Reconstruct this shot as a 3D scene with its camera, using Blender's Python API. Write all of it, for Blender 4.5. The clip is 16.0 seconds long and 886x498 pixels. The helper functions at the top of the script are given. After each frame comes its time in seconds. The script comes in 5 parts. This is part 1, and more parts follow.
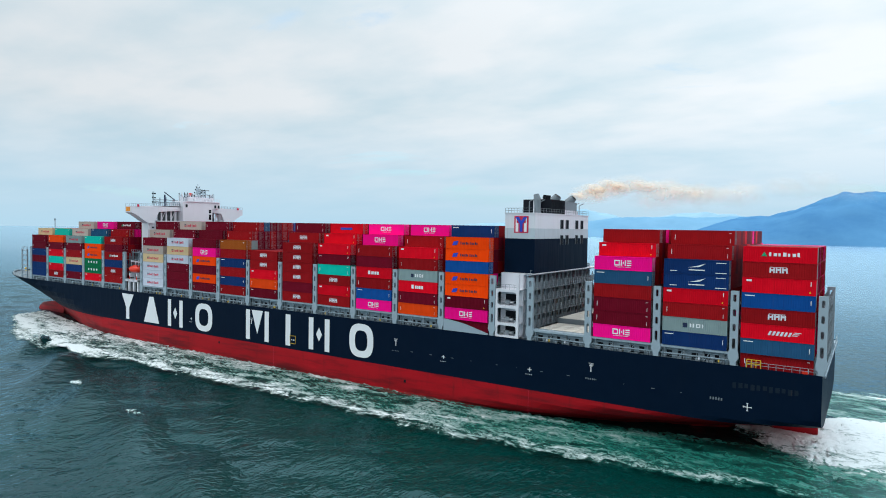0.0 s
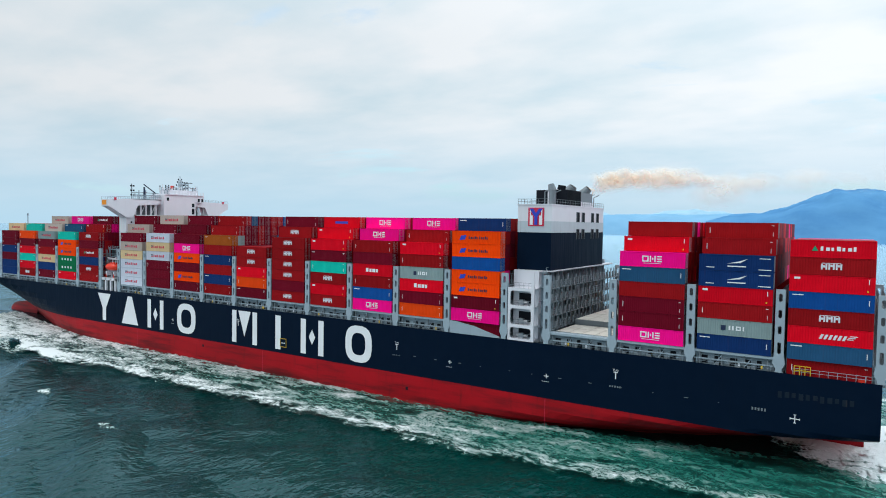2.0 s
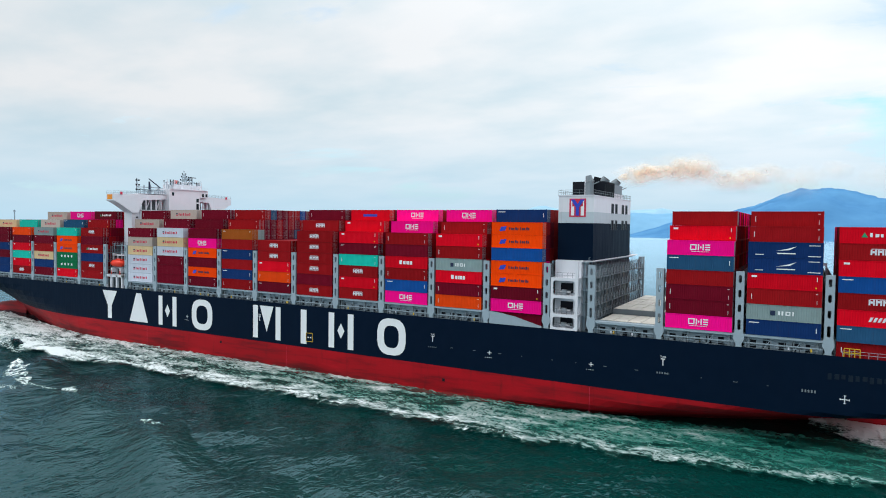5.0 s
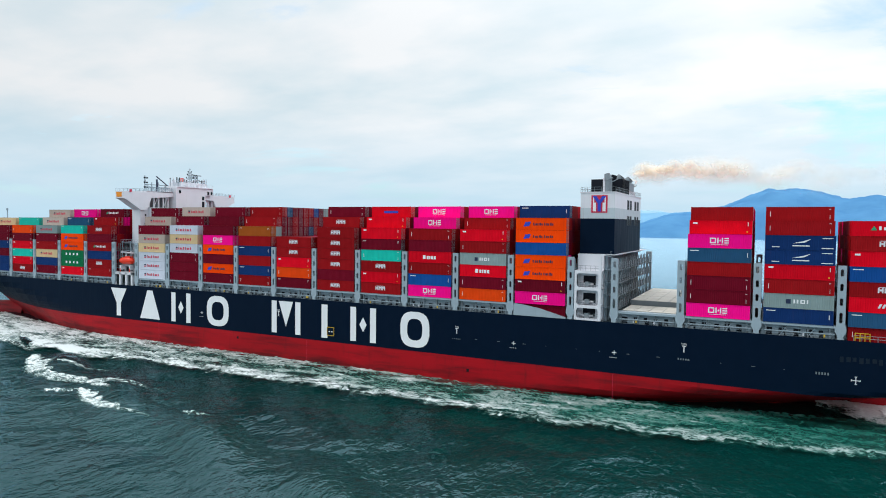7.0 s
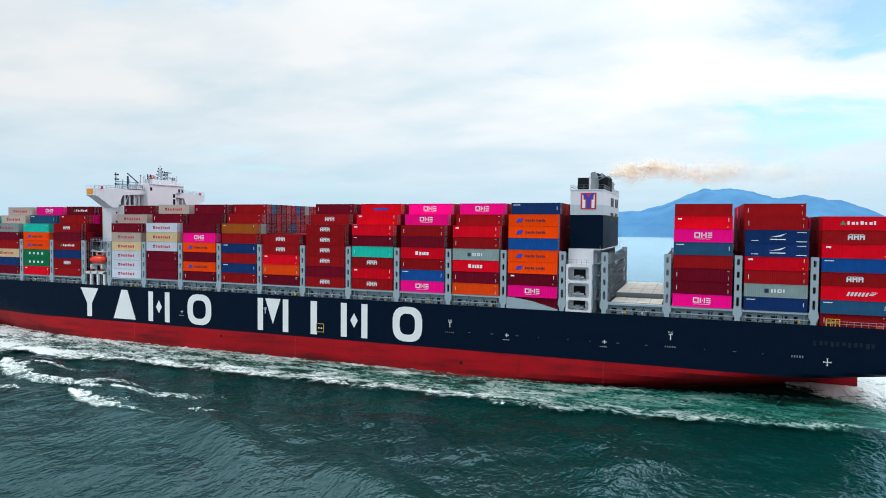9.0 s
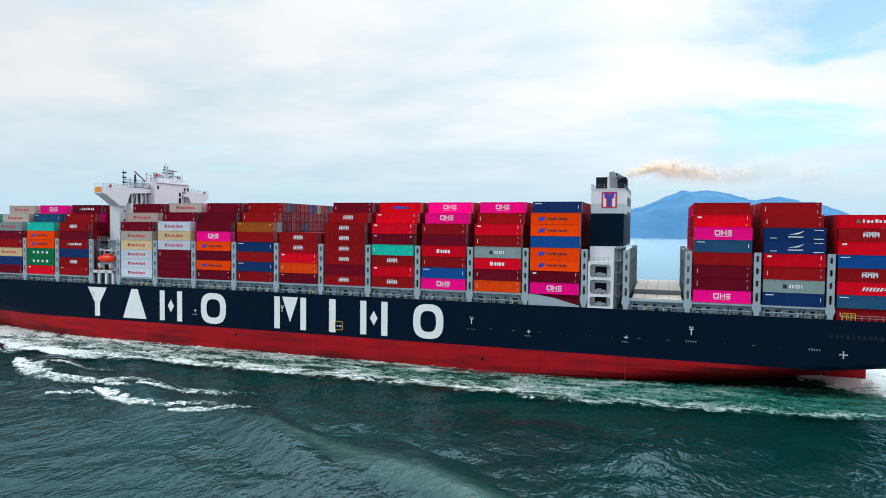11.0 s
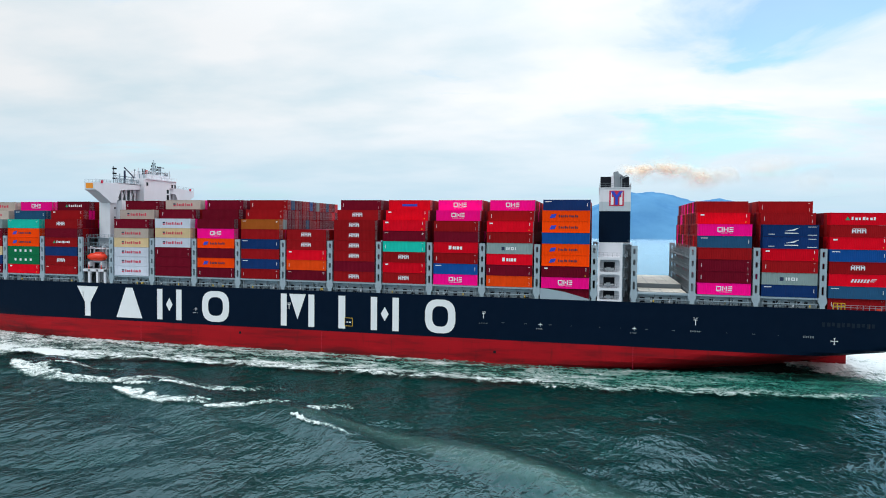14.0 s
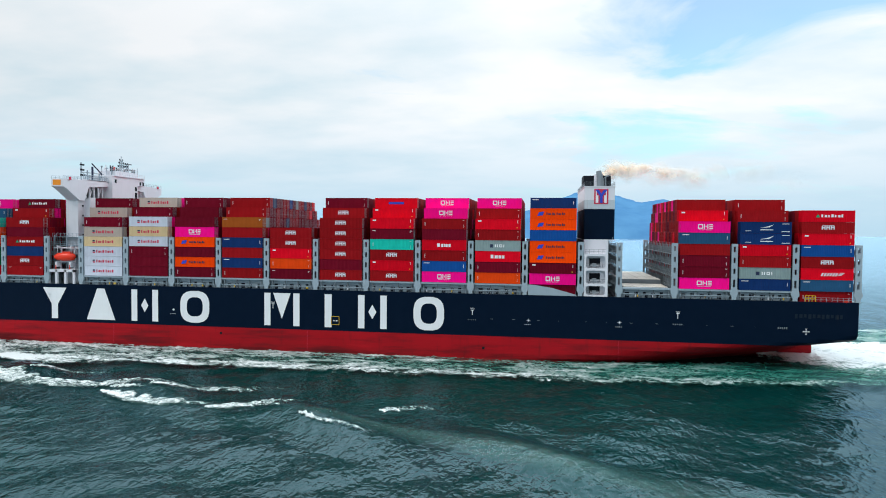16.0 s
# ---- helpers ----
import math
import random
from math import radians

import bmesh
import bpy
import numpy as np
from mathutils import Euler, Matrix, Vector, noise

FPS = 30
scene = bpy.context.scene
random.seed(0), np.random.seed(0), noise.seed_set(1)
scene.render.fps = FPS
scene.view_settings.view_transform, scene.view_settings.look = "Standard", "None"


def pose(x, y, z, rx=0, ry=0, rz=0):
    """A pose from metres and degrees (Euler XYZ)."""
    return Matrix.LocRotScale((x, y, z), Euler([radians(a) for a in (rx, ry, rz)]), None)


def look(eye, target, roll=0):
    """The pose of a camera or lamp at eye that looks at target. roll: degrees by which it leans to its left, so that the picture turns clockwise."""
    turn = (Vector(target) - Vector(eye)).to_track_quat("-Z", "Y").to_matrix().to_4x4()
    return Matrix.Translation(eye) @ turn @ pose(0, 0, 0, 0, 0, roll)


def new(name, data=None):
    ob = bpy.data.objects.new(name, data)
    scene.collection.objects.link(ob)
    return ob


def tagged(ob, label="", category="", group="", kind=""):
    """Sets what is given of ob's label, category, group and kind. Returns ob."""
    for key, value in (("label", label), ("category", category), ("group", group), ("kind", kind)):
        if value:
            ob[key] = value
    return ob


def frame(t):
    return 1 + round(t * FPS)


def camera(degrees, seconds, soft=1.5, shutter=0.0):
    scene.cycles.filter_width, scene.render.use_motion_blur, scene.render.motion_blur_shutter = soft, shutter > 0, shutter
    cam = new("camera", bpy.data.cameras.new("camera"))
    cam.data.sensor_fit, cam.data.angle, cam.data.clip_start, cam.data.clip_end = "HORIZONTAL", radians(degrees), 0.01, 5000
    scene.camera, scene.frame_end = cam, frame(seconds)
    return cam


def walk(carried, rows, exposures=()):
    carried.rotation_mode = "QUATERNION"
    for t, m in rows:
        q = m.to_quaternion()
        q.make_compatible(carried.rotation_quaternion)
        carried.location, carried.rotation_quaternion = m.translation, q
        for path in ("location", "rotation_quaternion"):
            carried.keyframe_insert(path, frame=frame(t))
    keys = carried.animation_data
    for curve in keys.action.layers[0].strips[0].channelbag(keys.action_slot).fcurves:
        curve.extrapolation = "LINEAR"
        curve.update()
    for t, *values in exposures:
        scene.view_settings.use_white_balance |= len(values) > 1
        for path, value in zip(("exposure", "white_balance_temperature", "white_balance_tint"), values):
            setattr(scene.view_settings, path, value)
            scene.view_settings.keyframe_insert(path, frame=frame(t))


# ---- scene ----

# The ship steams towards -x. All places below are given in its own space: x aft, y to starboard
# (port side at 0), z above the sea. ship_at(t) carries that space over the sea.
SPEED, CLIP = 11.0, 16.0


def ship_at(t):
    return Matrix.Translation((-SPEED * t, 0, 0))


# seconds, place beside the ship, turn to the right, tilt and lean in degrees
PATH = [
    (0, 87.95, -132.67, 44.21, -33.78, -2.04, 0.90),
    (0.5, 84.74, -130.23, 43.80, -33.39, -2.05, 0.84),
    (1, 82.07, -127.94, 43.52, -33.07, -2.16, 0.89),
    (1.5, 79.30, -125.70, 43.29, -32.78, -2.19, 0.87),
    (2, 76.60, -123.69, 43.11, -32.58, -2.25, 0.88),
    (2.5, 73.90, -122.73, 42.85, -32.35, -2.30, 0.75),
    (3, 71.35, -122.92, 42.58, -32.04, -2.31, 0.74),
    (3.5, 68.96, -124.54, 42.29, -31.59, -2.30, 0.73),
    (4, 66.65, -127.11, 41.89, -30.81, -2.27, 0.71),
    (6.5, 55.24, -141.73, 39.89, -27.38, -2.17, 0.67),
    (7, 52.78, -144.26, 39.75, -26.55, -2.17, 0.62),
    (7.5, 50.36, -146.65, 39.53, -25.48, -2.18, 0.59),
    (8, 47.78, -148.68, 39.29, -24.23, -2.17, 0.60),
    (8.5, 44.99, -151.45, 39.07, -22.63, -2.25, 0.49),
    (9, 42.33, -153.55, 38.89, -21.22, -2.17, 0.49),
    (11.5, 28.93, -161.42, 37.80, -18.47, -2.04, 0.57),
    (12, 26.29, -163.15, 37.63, -17.74, -2.04, 0.60),
    (12.5, 23.47, -164.80, 37.47, -16.70, -2.04, 0.59),
    (13, 20.44, -166.47, 37.34, -15.70, -2.02, 0.59),
    (13.5, 17.47, -167.97, 37.18, -14.72, -2.01, 0.61),
    (14, 14.51, -169.25, 36.96, -13.65, -1.96, 0.59),
    (14.5, 11.34, -170.27, 36.73, -12.32, -1.94, 0.51),
    (15, 8.51, -171.43, 36.56, -11.07, -1.92, 0.58),
    (15.5, 5.68, -172.22, 36.35, -9.73, -1.91, 0.49),
    (16, 2.95, -172.79, 36.09, -8.67, -1.87, 0.50),
]
cam = camera(69.21, CLIP, 1.0)
walk(cam, [(t, ship_at(t) @ pose(x, y, z, 90 + tilt, 0, -turn) @ pose(0, 0, 0, 0, 0, lean)) for t, x, y, z, turn, tilt, lean in PATH],
     [(0, -0.10, 6250, 8), (4, -0.05, 6400, 10), (9, 0.0, 6450, 10), (16, -0.03, 6420, 10)])

# ---- world and light ----
world = bpy.data.worlds.new("sky")
scene.world = world
world.use_nodes = True
wn, wl = world.node_tree.nodes, world.node_tree.links
wn.clear()
SUN_AZ, SUN_EL = radians(235), radians(48)  # from +y, clockwise


def wnode(kind, **values):
    n = wn.new(kind)
    for k, v in values.items():
        n.inputs[k].default_value = v
    return n


sky = wn.new("ShaderNodeTexSky")
sky.sky_type, sky.sun_disc, sky.sun_elevation, sky.sun_rotation = "NISHITA", False, SUN_EL, SUN_AZ
sky.air_density, sky.dust_density, sky.ozone_density = 1.0, 1.5, 2.0
sky_gain = wn.new("ShaderNodeVectorMath")
sky_gain.operation = "MULTIPLY"
sky_gain.inputs[1].default_value = (0.20, 0.25, 0.24)
wl.new(sky.outputs[0], sky_gain.inputs[0])
coord = wn.new("ShaderNodeTexCoord")
# clouds: the direction, flattened on a ceiling, so that they shrink towards the horizon
sep = wn.new("ShaderNodeSeparateXYZ")
wl.new(coord.outputs["Generated"], sep.inputs[0])
up = wn.new("ShaderNodeMath")
up.operation = "MAXIMUM"
up.inputs[1].default_value = 0.0
wl.new(sep.outputs["Z"], up.inputs[0])
lift = wn.new("ShaderNodeMath")
lift.operation = "ADD"
lift.inputs[1].default_value = 0.16
wl.new(up.outputs[0], lift.inputs[0])
flat = wn.new("ShaderNodeVectorMath")
flat.operation = "DIVIDE"
comb = wn.new("ShaderNodeCombineXYZ")
for k in ("X", "Y", "Z"):
    wl.new(lift.outputs[0], comb.inputs[k])
wl.new(coord.outputs["Generated"], flat.inputs[0])
wl.new(comb.outputs[0], flat.inputs[1])
place = wn.new("ShaderNodeMapping")
place.inputs["Location"].default_value = (3.1, 1.7, 0.0)
place.inputs["Scale"].default_value = (0.75, 1.0, 0.3)
wl.new(flat.outputs[0], place.inputs[0])
cloud = wnode("ShaderNodeTexNoise", Scale=1.3, Detail=9.0, Roughness=0.56, Distortion=0.5)
wl.new(place.outputs[0], cloud.inputs["Vector"])
cover = wn.new("ShaderNodeMapRange")
for k, v in (("From Min", 0.27), ("From Max", 0.40), ("To Min", 0.2), ("To Max", 1.0)):
    cover.inputs[k].default_value = v
clear_way = wn.new("ShaderNodeVectorMath")
clear_way.operation = "DISTANCE"
clear_way.inputs[1].default_value = (0.26, 0.93, 0.27)
wl.new(coord.outputs["Generated"], clear_way.inputs[0])
opening = wn.new("ShaderNodeMapRange")
for k, v in (("From Min", 0.06), ("From Max", 0.36), ("To Min", 0.17), ("To Max", 0.0)):
    opening.inputs[k].default_value = v
wl.new(clear_way.outputs["Value"], opening.inputs["Value"])
broken = wn.new("ShaderNodeMath")
broken.operation = "SUBTRACT"
wl.new(cloud.outputs["Fac"], broken.inputs[0])
wl.new(opening.outputs[0], broken.inputs[1])
wl.new(broken.outputs[0], cover.inputs["Value"])
shade = wnode("ShaderNodeTexNoise", Scale=2.2, Detail=6.0, Roughness=0.5)
wl.new(place.outputs[0], shade.inputs["Vector"])
tone = wn.new("ShaderNodeValToRGB")
tone.color_ramp.elements[0].position, tone.color_ramp.elements[0].color = 0.3, (0.74, 0.88, 0.95, 1)
tone.color_ramp.elements[1].position, tone.color_ramp.elements[1].color = 0.62, (0.99, 1.02, 1.04, 1)
wl.new(shade.outputs["Fac"], tone.inputs[0])
# the veil pales and greys towards the horizon
veil = wn.new("ShaderNodeMapRange")
for k, v in (("From Min", 0.0), ("From Max", 0.17), ("To Min", 1.0), ("To Max", 0.0)):
    veil.inputs[k].default_value = v
wl.new(up.outputs[0], veil.inputs["Value"])
mix_c = wn.new("ShaderNodeMix")
mix_c.data_type = "RGBA"
wl.new(cover.outputs[0], mix_c.inputs["Factor"])
wl.new(sky_gain.outputs[0], mix_c.inputs["A"])
ahead = wn.new("ShaderNodeMapRange")
for k, v in (("From Min", -0.95), ("From Max", 0.0), ("To Min", 0.82), ("To Max", 1.04)):
    ahead.inputs[k].default_value = v
wl.new(sep.outputs["X"], ahead.inputs["Value"])
greyer = wn.new("ShaderNodeVectorMath")
greyer.operation = "SCALE"
wl.new(tone.outputs[0], greyer.inputs[0])
zenith = wn.new("ShaderNodeMapRange")  # the cloud is brightest overhead
for k, v in (("From Min", 0.27), ("From Max", 0.62), ("To Min", 1.0), ("To Max", 1.22)):
    zenith.inputs[k].default_value = v
wl.new(up.outputs[0], zenith.inputs["Value"])
both_gains = wn.new("ShaderNodeMath")
both_gains.operation = "MULTIPLY"
wl.new(ahead.outputs[0], both_gains.inputs[0])
wl.new(zenith.outputs[0], both_gains.inputs[1])
# thin, glaring cloud high over the starboard quarter
high = wn.new("ShaderNodeMapRange")
for k, v in (("From Min", 0.33), ("From Max", 0.54), ("To Min", 0.0), ("To Max", 1.0)):
    high.inputs[k].default_value = v
wl.new(up.outputs[0], high.inputs["Value"])
starboard = wn.new("ShaderNodeMapRange")
for k, v in (("From Min", 0.05), ("From Max", 0.75), ("To Min", 0.0), ("To Max", 2.1)):
    starboard.inputs[k].default_value = v
quarter = wn.new("ShaderNodeVectorMath")
quarter.operation = "DOT_PRODUCT"
quarter.inputs[1].default_value = (0.2, 0.98, 0.0)
wl.new(coord.outputs["Generated"], quarter.inputs[0])
wl.new(quarter.outputs["Value"], starboard.inputs["Value"])
glare = wn.new("ShaderNodeMath")
glare.operation = "MULTIPLY"
wl.new(high.outputs[0], glare.inputs[0])
wl.new(starboard.outputs[0], glare.inputs[1])
lit = wn.new("ShaderNodeMath")
lit.operation = "ADD"
lit.inputs[1].default_value = 1.0
wl.new(glare.outputs[0], lit.inputs[0])
all_gains = wn.new("ShaderNodeMath")
all_gains.operation = "MULTIPLY"
wl.new(both_gains.outputs[0], all_gains.inputs[0])
wl.new(lit.outputs[0], all_gains.inputs[1])
wl.new(all_gains.outputs[0], greyer.inputs["Scale"])
wl.new(greyer.outputs[0], mix_c.inputs["B"])
mix_h = wn.new("ShaderNodeMix")
mix_h.data_type = "RGBA"
mix_h.inputs["B"].default_value = (0.53, 0.75, 0.89, 1)
wl.new(veil.outputs[0], mix_h.inputs["Factor"])
wl.new(mix_c.outputs["Result"], mix_h.inputs["A"])
back = wnode("ShaderNodeBackground", Strength=1.0)
wl.new(mix_h.outputs["Result"], back.inputs["Color"])
wl.new(back.outputs[0], wn.new("ShaderNodeOutputWorld").inputs["Surface"])

sun = new("sun", bpy.data.lights.new("sun", "SUN"))
sun.data.energy, sun.data.angle, sun.data.color = 1.1, radians(10), (1.0, 0.97, 0.93)
sun_way = Vector((math.sin(SUN_AZ) * math.cos(SUN_EL), math.cos(SUN_AZ) * math.cos(SUN_EL), math.sin(SUN_EL)))
sun.matrix_world = look(sun_way * 300, (0, 0, 0))
scene.view_settings.exposure = 0.0


# ---- materials ----
def nodes_of(name):
    m = bpy.data.materials.new(name)
    m.use_nodes = True
    t = m.node_tree
    return m, t, t.nodes["Principled BSDF"]


def node(t, kind, links=(), **values):
    n = t.nodes.new(kind)
    for k, v in values.items():
        n.inputs[k.replace("_", " ")].default_value = v
    for k, v in links:
        t.links.new(v, n.inputs[k])
    return n


def mixed(t, fac, a, b, mode="MIX"):
    n = t.nodes.new("ShaderNodeMix")
    n.data_type, n.blend_type = "RGBA", mode
    for k, v in (("Factor", fac), ("A", a), ("B", b)):
        if isinstance(v, (float, int)):
            n.inputs[k].default_value = v
        elif isinstance(v, tuple):
            n.inputs[k].default_value = (*v, 1)
        else:
            t.links.new(v, n.inputs[k])
    return n.outputs["Result"]


def ranged(t, value, a, b, c=0.0, d=1.0):
    n = t.nodes.new("ShaderNodeMapRange")
    for k, v in (("From Min", a), ("From Max", b), ("To Min", c), ("To Max", d)):
        n.inputs[k].default_value = v
    t.links.new(value, n.inputs["Value"])
    return n.outputs[0]


def paint(name, color, rough=0.45, wear=0.25, dirt=(0.1, 0.07, 0.05), streak=0.35, metal=0.0, vary=0.0, grain=0.02, gloss=0.35):
    """Weathered paint: patches of fading, streaks that run down, fine relief."""
    m, t, p = nodes_of(name)
    c = t.nodes.new("ShaderNodeTexCoord").outputs["Object"]
    fade = node(t, "ShaderNodeTexNoise", (("Vector", c),), Scale=0.35, Detail=5.0)
    run = node(t, "ShaderNodeMapping", (("Vector", c),), Scale=(1.6, 1.6, 0.10))
    runs = node(t, "ShaderNodeTexNoise", (("Vector", run.outputs[0]),), Scale=1.0, Detail=6.0, Roughness=0.65)
    fine = node(t, "ShaderNodeTexNoise", (("Vector", c),), Scale=9.0, Detail=4.0)
    pale = tuple(min(1, v * 1.22 + 0.002) for v in color)
    col = mixed(t, ranged(t, fade.outputs["Fac"], 0.35, 0.75, 0, wear * 2), color, pale)
    col = mixed(t, ranged(t, runs.outputs["Fac"], 0.56, 0.8, 0, streak), col, dirt)
    col = mixed(t, ranged(t, fine.outputs["Fac"], 0.6, 0.8, 0, wear * 0.5), col, dirt)
    if vary:
        info = t.nodes.new("ShaderNodeObjectInfo")
        hsv = node(t, "ShaderNodeHueSaturation", (("Color", col), ("Value", ranged(t, info.outputs["Random"], 0, 1, 1 - vary, 1 + vary))))
        col = hsv.outputs[0]
    t.links.new(col, p.inputs["Base Color"])
    t.links.new(ranged(t, runs.outputs["Fac"], 0.3, 0.8, rough - 0.08, rough + 0.2), p.inputs["Roughness"])
    p.inputs["Metallic"].default_value = metal
    p.inputs["Specular IOR Level"].default_value = gloss
    b = node(t, "ShaderNodeBump", (("Height", fine.outputs["Fac"]),), Strength=0.25, Distance=grain)
    t.links.new(b.outputs[0], p.inputs["Normal"])
    return m


COLORS = {
    "R": ("bright red", (0.66, 0.001, 0.013)), "r": ("brick-red", (0.28, 0.005, 0.008)), "m": ("maroon", (0.14, 0.002, 0.013)),
    "p": ("magenta-pink", (0.98, 0.002, 0.24)), "o": ("orange", (0.96, 0.058, 0.0)), "O": ("orange-red", (0.80, 0.06, 0.004)),
    "b": ("blue", (0.006, 0.065, 0.26)), "n": ("navy-blue", (0.006, 0.032, 0.13)), "s": ("steel-blue", (0.018, 0.075, 0.16)),
    "t": ("turquoise", (0.012, 0.46, 0.36)), "g": ("grey", (0.22, 0.29, 0.29)), "w": ("pale grey-white", (0.56, 0.59, 0.67)),
    "e": ("cream", (0.62, 0.46, 0.26)), "y": ("faded beige-grey", (0.46, 0.38, 0.33)), "G": ("green", (0.005, 0.14, 0.055)),
    "c": ("caramel-brown", (0.36, 0.085, 0.012)),
}
BOX = {k: paint("box_" + v[0].replace(" ", "_").replace("-", "_"), v[1], 0.6, 0.3, (0.07, 0.032, 0.03), 0.22, vary=0.13, gloss=0.05) for k, v in COLORS.items()}
NAVY = paint("hull_navy", (0.0011, 0.0074, 0.021), 0.5, 0.2, (0.012, 0.014, 0.018), 0.25, gloss=0.045)


def bottom_paint():
    """Antifouling: long scuffs along the ship, weed-dark patches, runs."""
    m, t, p = nodes_of("scuffed_red")
    c = t.nodes.new("ShaderNodeTexCoord").outputs["Object"]
    along = node(t, "ShaderNodeMapping", (("Vector", c),), Scale=(0.03, 0.2, 0.32))
    a = node(t, "ShaderNodeTexNoise", (("Vector", along.outputs[0]),), Scale=1.6, Detail=8.0, Roughness=0.65)
    down = node(t, "ShaderNodeMapping", (("Vector", c),), Scale=(0.55, 0.5, 0.07))
    d = node(t, "ShaderNodeTexNoise", (("Vector", down.outputs[0]),), Scale=1.0, Detail=7.0, Roughness=0.7)
    big = node(t, "ShaderNodeTexNoise", (("Vector", c),), Scale=0.035, Detail=4.0)
    col = mixed(t, ranged(t, big.outputs["Fac"], 0.35, 0.65), (0.42, 0.004, 0.011), (0.32, 0.003, 0.008))
    col = mixed(t, ranged(t, a.outputs["Fac"], 0.49, 0.68, 0, 0.85), col, (0.11, 0.005, 0.009))
    col = mixed(t, ranged(t, a.outputs["Fac"], 0.42, 0.3, 0, 0.4), col, (0.52, 0.014, 0.022))
    col = mixed(t, ranged(t, d.outputs["Fac"], 0.55, 0.75, 0, 0.6), col, (0.09, 0.008, 0.010))
    # weed and slime in ragged patches along the waterline
    high = node(t, "ShaderNodeSeparateXYZ", (("Vector", c),))
    tide = node(t, "ShaderNodeMath", ())
    tide.operation = "MULTIPLY"
    t.links.new(ranged(t, high.outputs["Z"], 1.2, 3.6, 1.0, 0.0), tide.inputs[0])
    t.links.new(ranged(t, a.outputs["Fac"], 0.38, 0.56, 0.0, 0.75), tide.inputs[1])
    col = mixed(t, tide.outputs[0], col, (0.10, 0.006, 0.008))
    t.links.new(col, p.inputs["Base Color"])
    p.inputs["Roughness"].default_value = 0.6
    p.inputs["Specular IOR Level"].default_value = 0.15
    return m


ANTIFOUL = bottom_paint()
WHITE = paint("white_paint", (0.69, 0.69, 0.73), 0.4, 0.1, (0.35, 0.3, 0.26), 0.2)
GREY = paint("deck_grey", (0.30, 0.37, 0.42), 0.5, 0.2, (0.14, 0.10, 0.08), 0.4)
DARKGREY = paint("steel_grey", (0.17, 0.20, 0.22), 0.5, 0.2, (0.10, 0.06, 0.04), 0.5)
DECK = paint("deck_and_shade_paint", (0.10, 0.13, 0.15), 0.6, 0.3, (0.08, 0.05, 0.04), 0.4)
CREAM = paint("hatch_cream", (0.66, 0.61, 0.53), 0.6, 0.35, (0.25, 0.16, 0.10), 0.4)
BLACK = paint("soot_and_shade_black", (0.009, 0.011, 0.016), 0.6, 0.2, (0.03, 0.03, 0.03), 0.2, gloss=0.08)
STEEL = paint("bare_steel", (0.35, 0.36, 0.38), 0.35, 0.2, (0.1, 0.08, 0.07), 0.3, metal=0.7)
SAFETY = paint("safety_orange", (0.80, 0.035, 0.008), 0.35, 0.15, streak=0.15)
ORANGE = paint("orange_paint", (0.85, 0.27, 0.012), 0.5)
YELLOW = paint("yellow_paint", (0.75, 0.48, 0.02), 0.5, 0.2)
LETTER = paint("letter_white", (0.80, 0.81, 0.82), 0.45, 0.08, (0.4, 0.38, 0.36), 0.18)
DIM = paint("dim_paint", (0.010, 0.018, 0.030), 0.6, gloss=0.05)
PALE = paint("pale_grey", (0.46, 0.52, 0.56), 0.5, 0.2, (0.2, 0.14, 0.1), 0.4)
MARK_RED = paint("mark_red", (0.55, 0.02, 0.06), 0.45)
MARK_BLUE = paint("mark_blue", (0.02, 0.05, 0.45), 0.45)
MARK_DARK = paint("mark_dark", (0.01, 0.02, 0.06), 0.45)
MARK_GREEN = paint("mark_green", (0.01, 0.3, 0.14), 0.45)
GLASS = paint("window_dark", (0.008, 0.012, 0.016), 0.08, 0.0, streak=0.0)


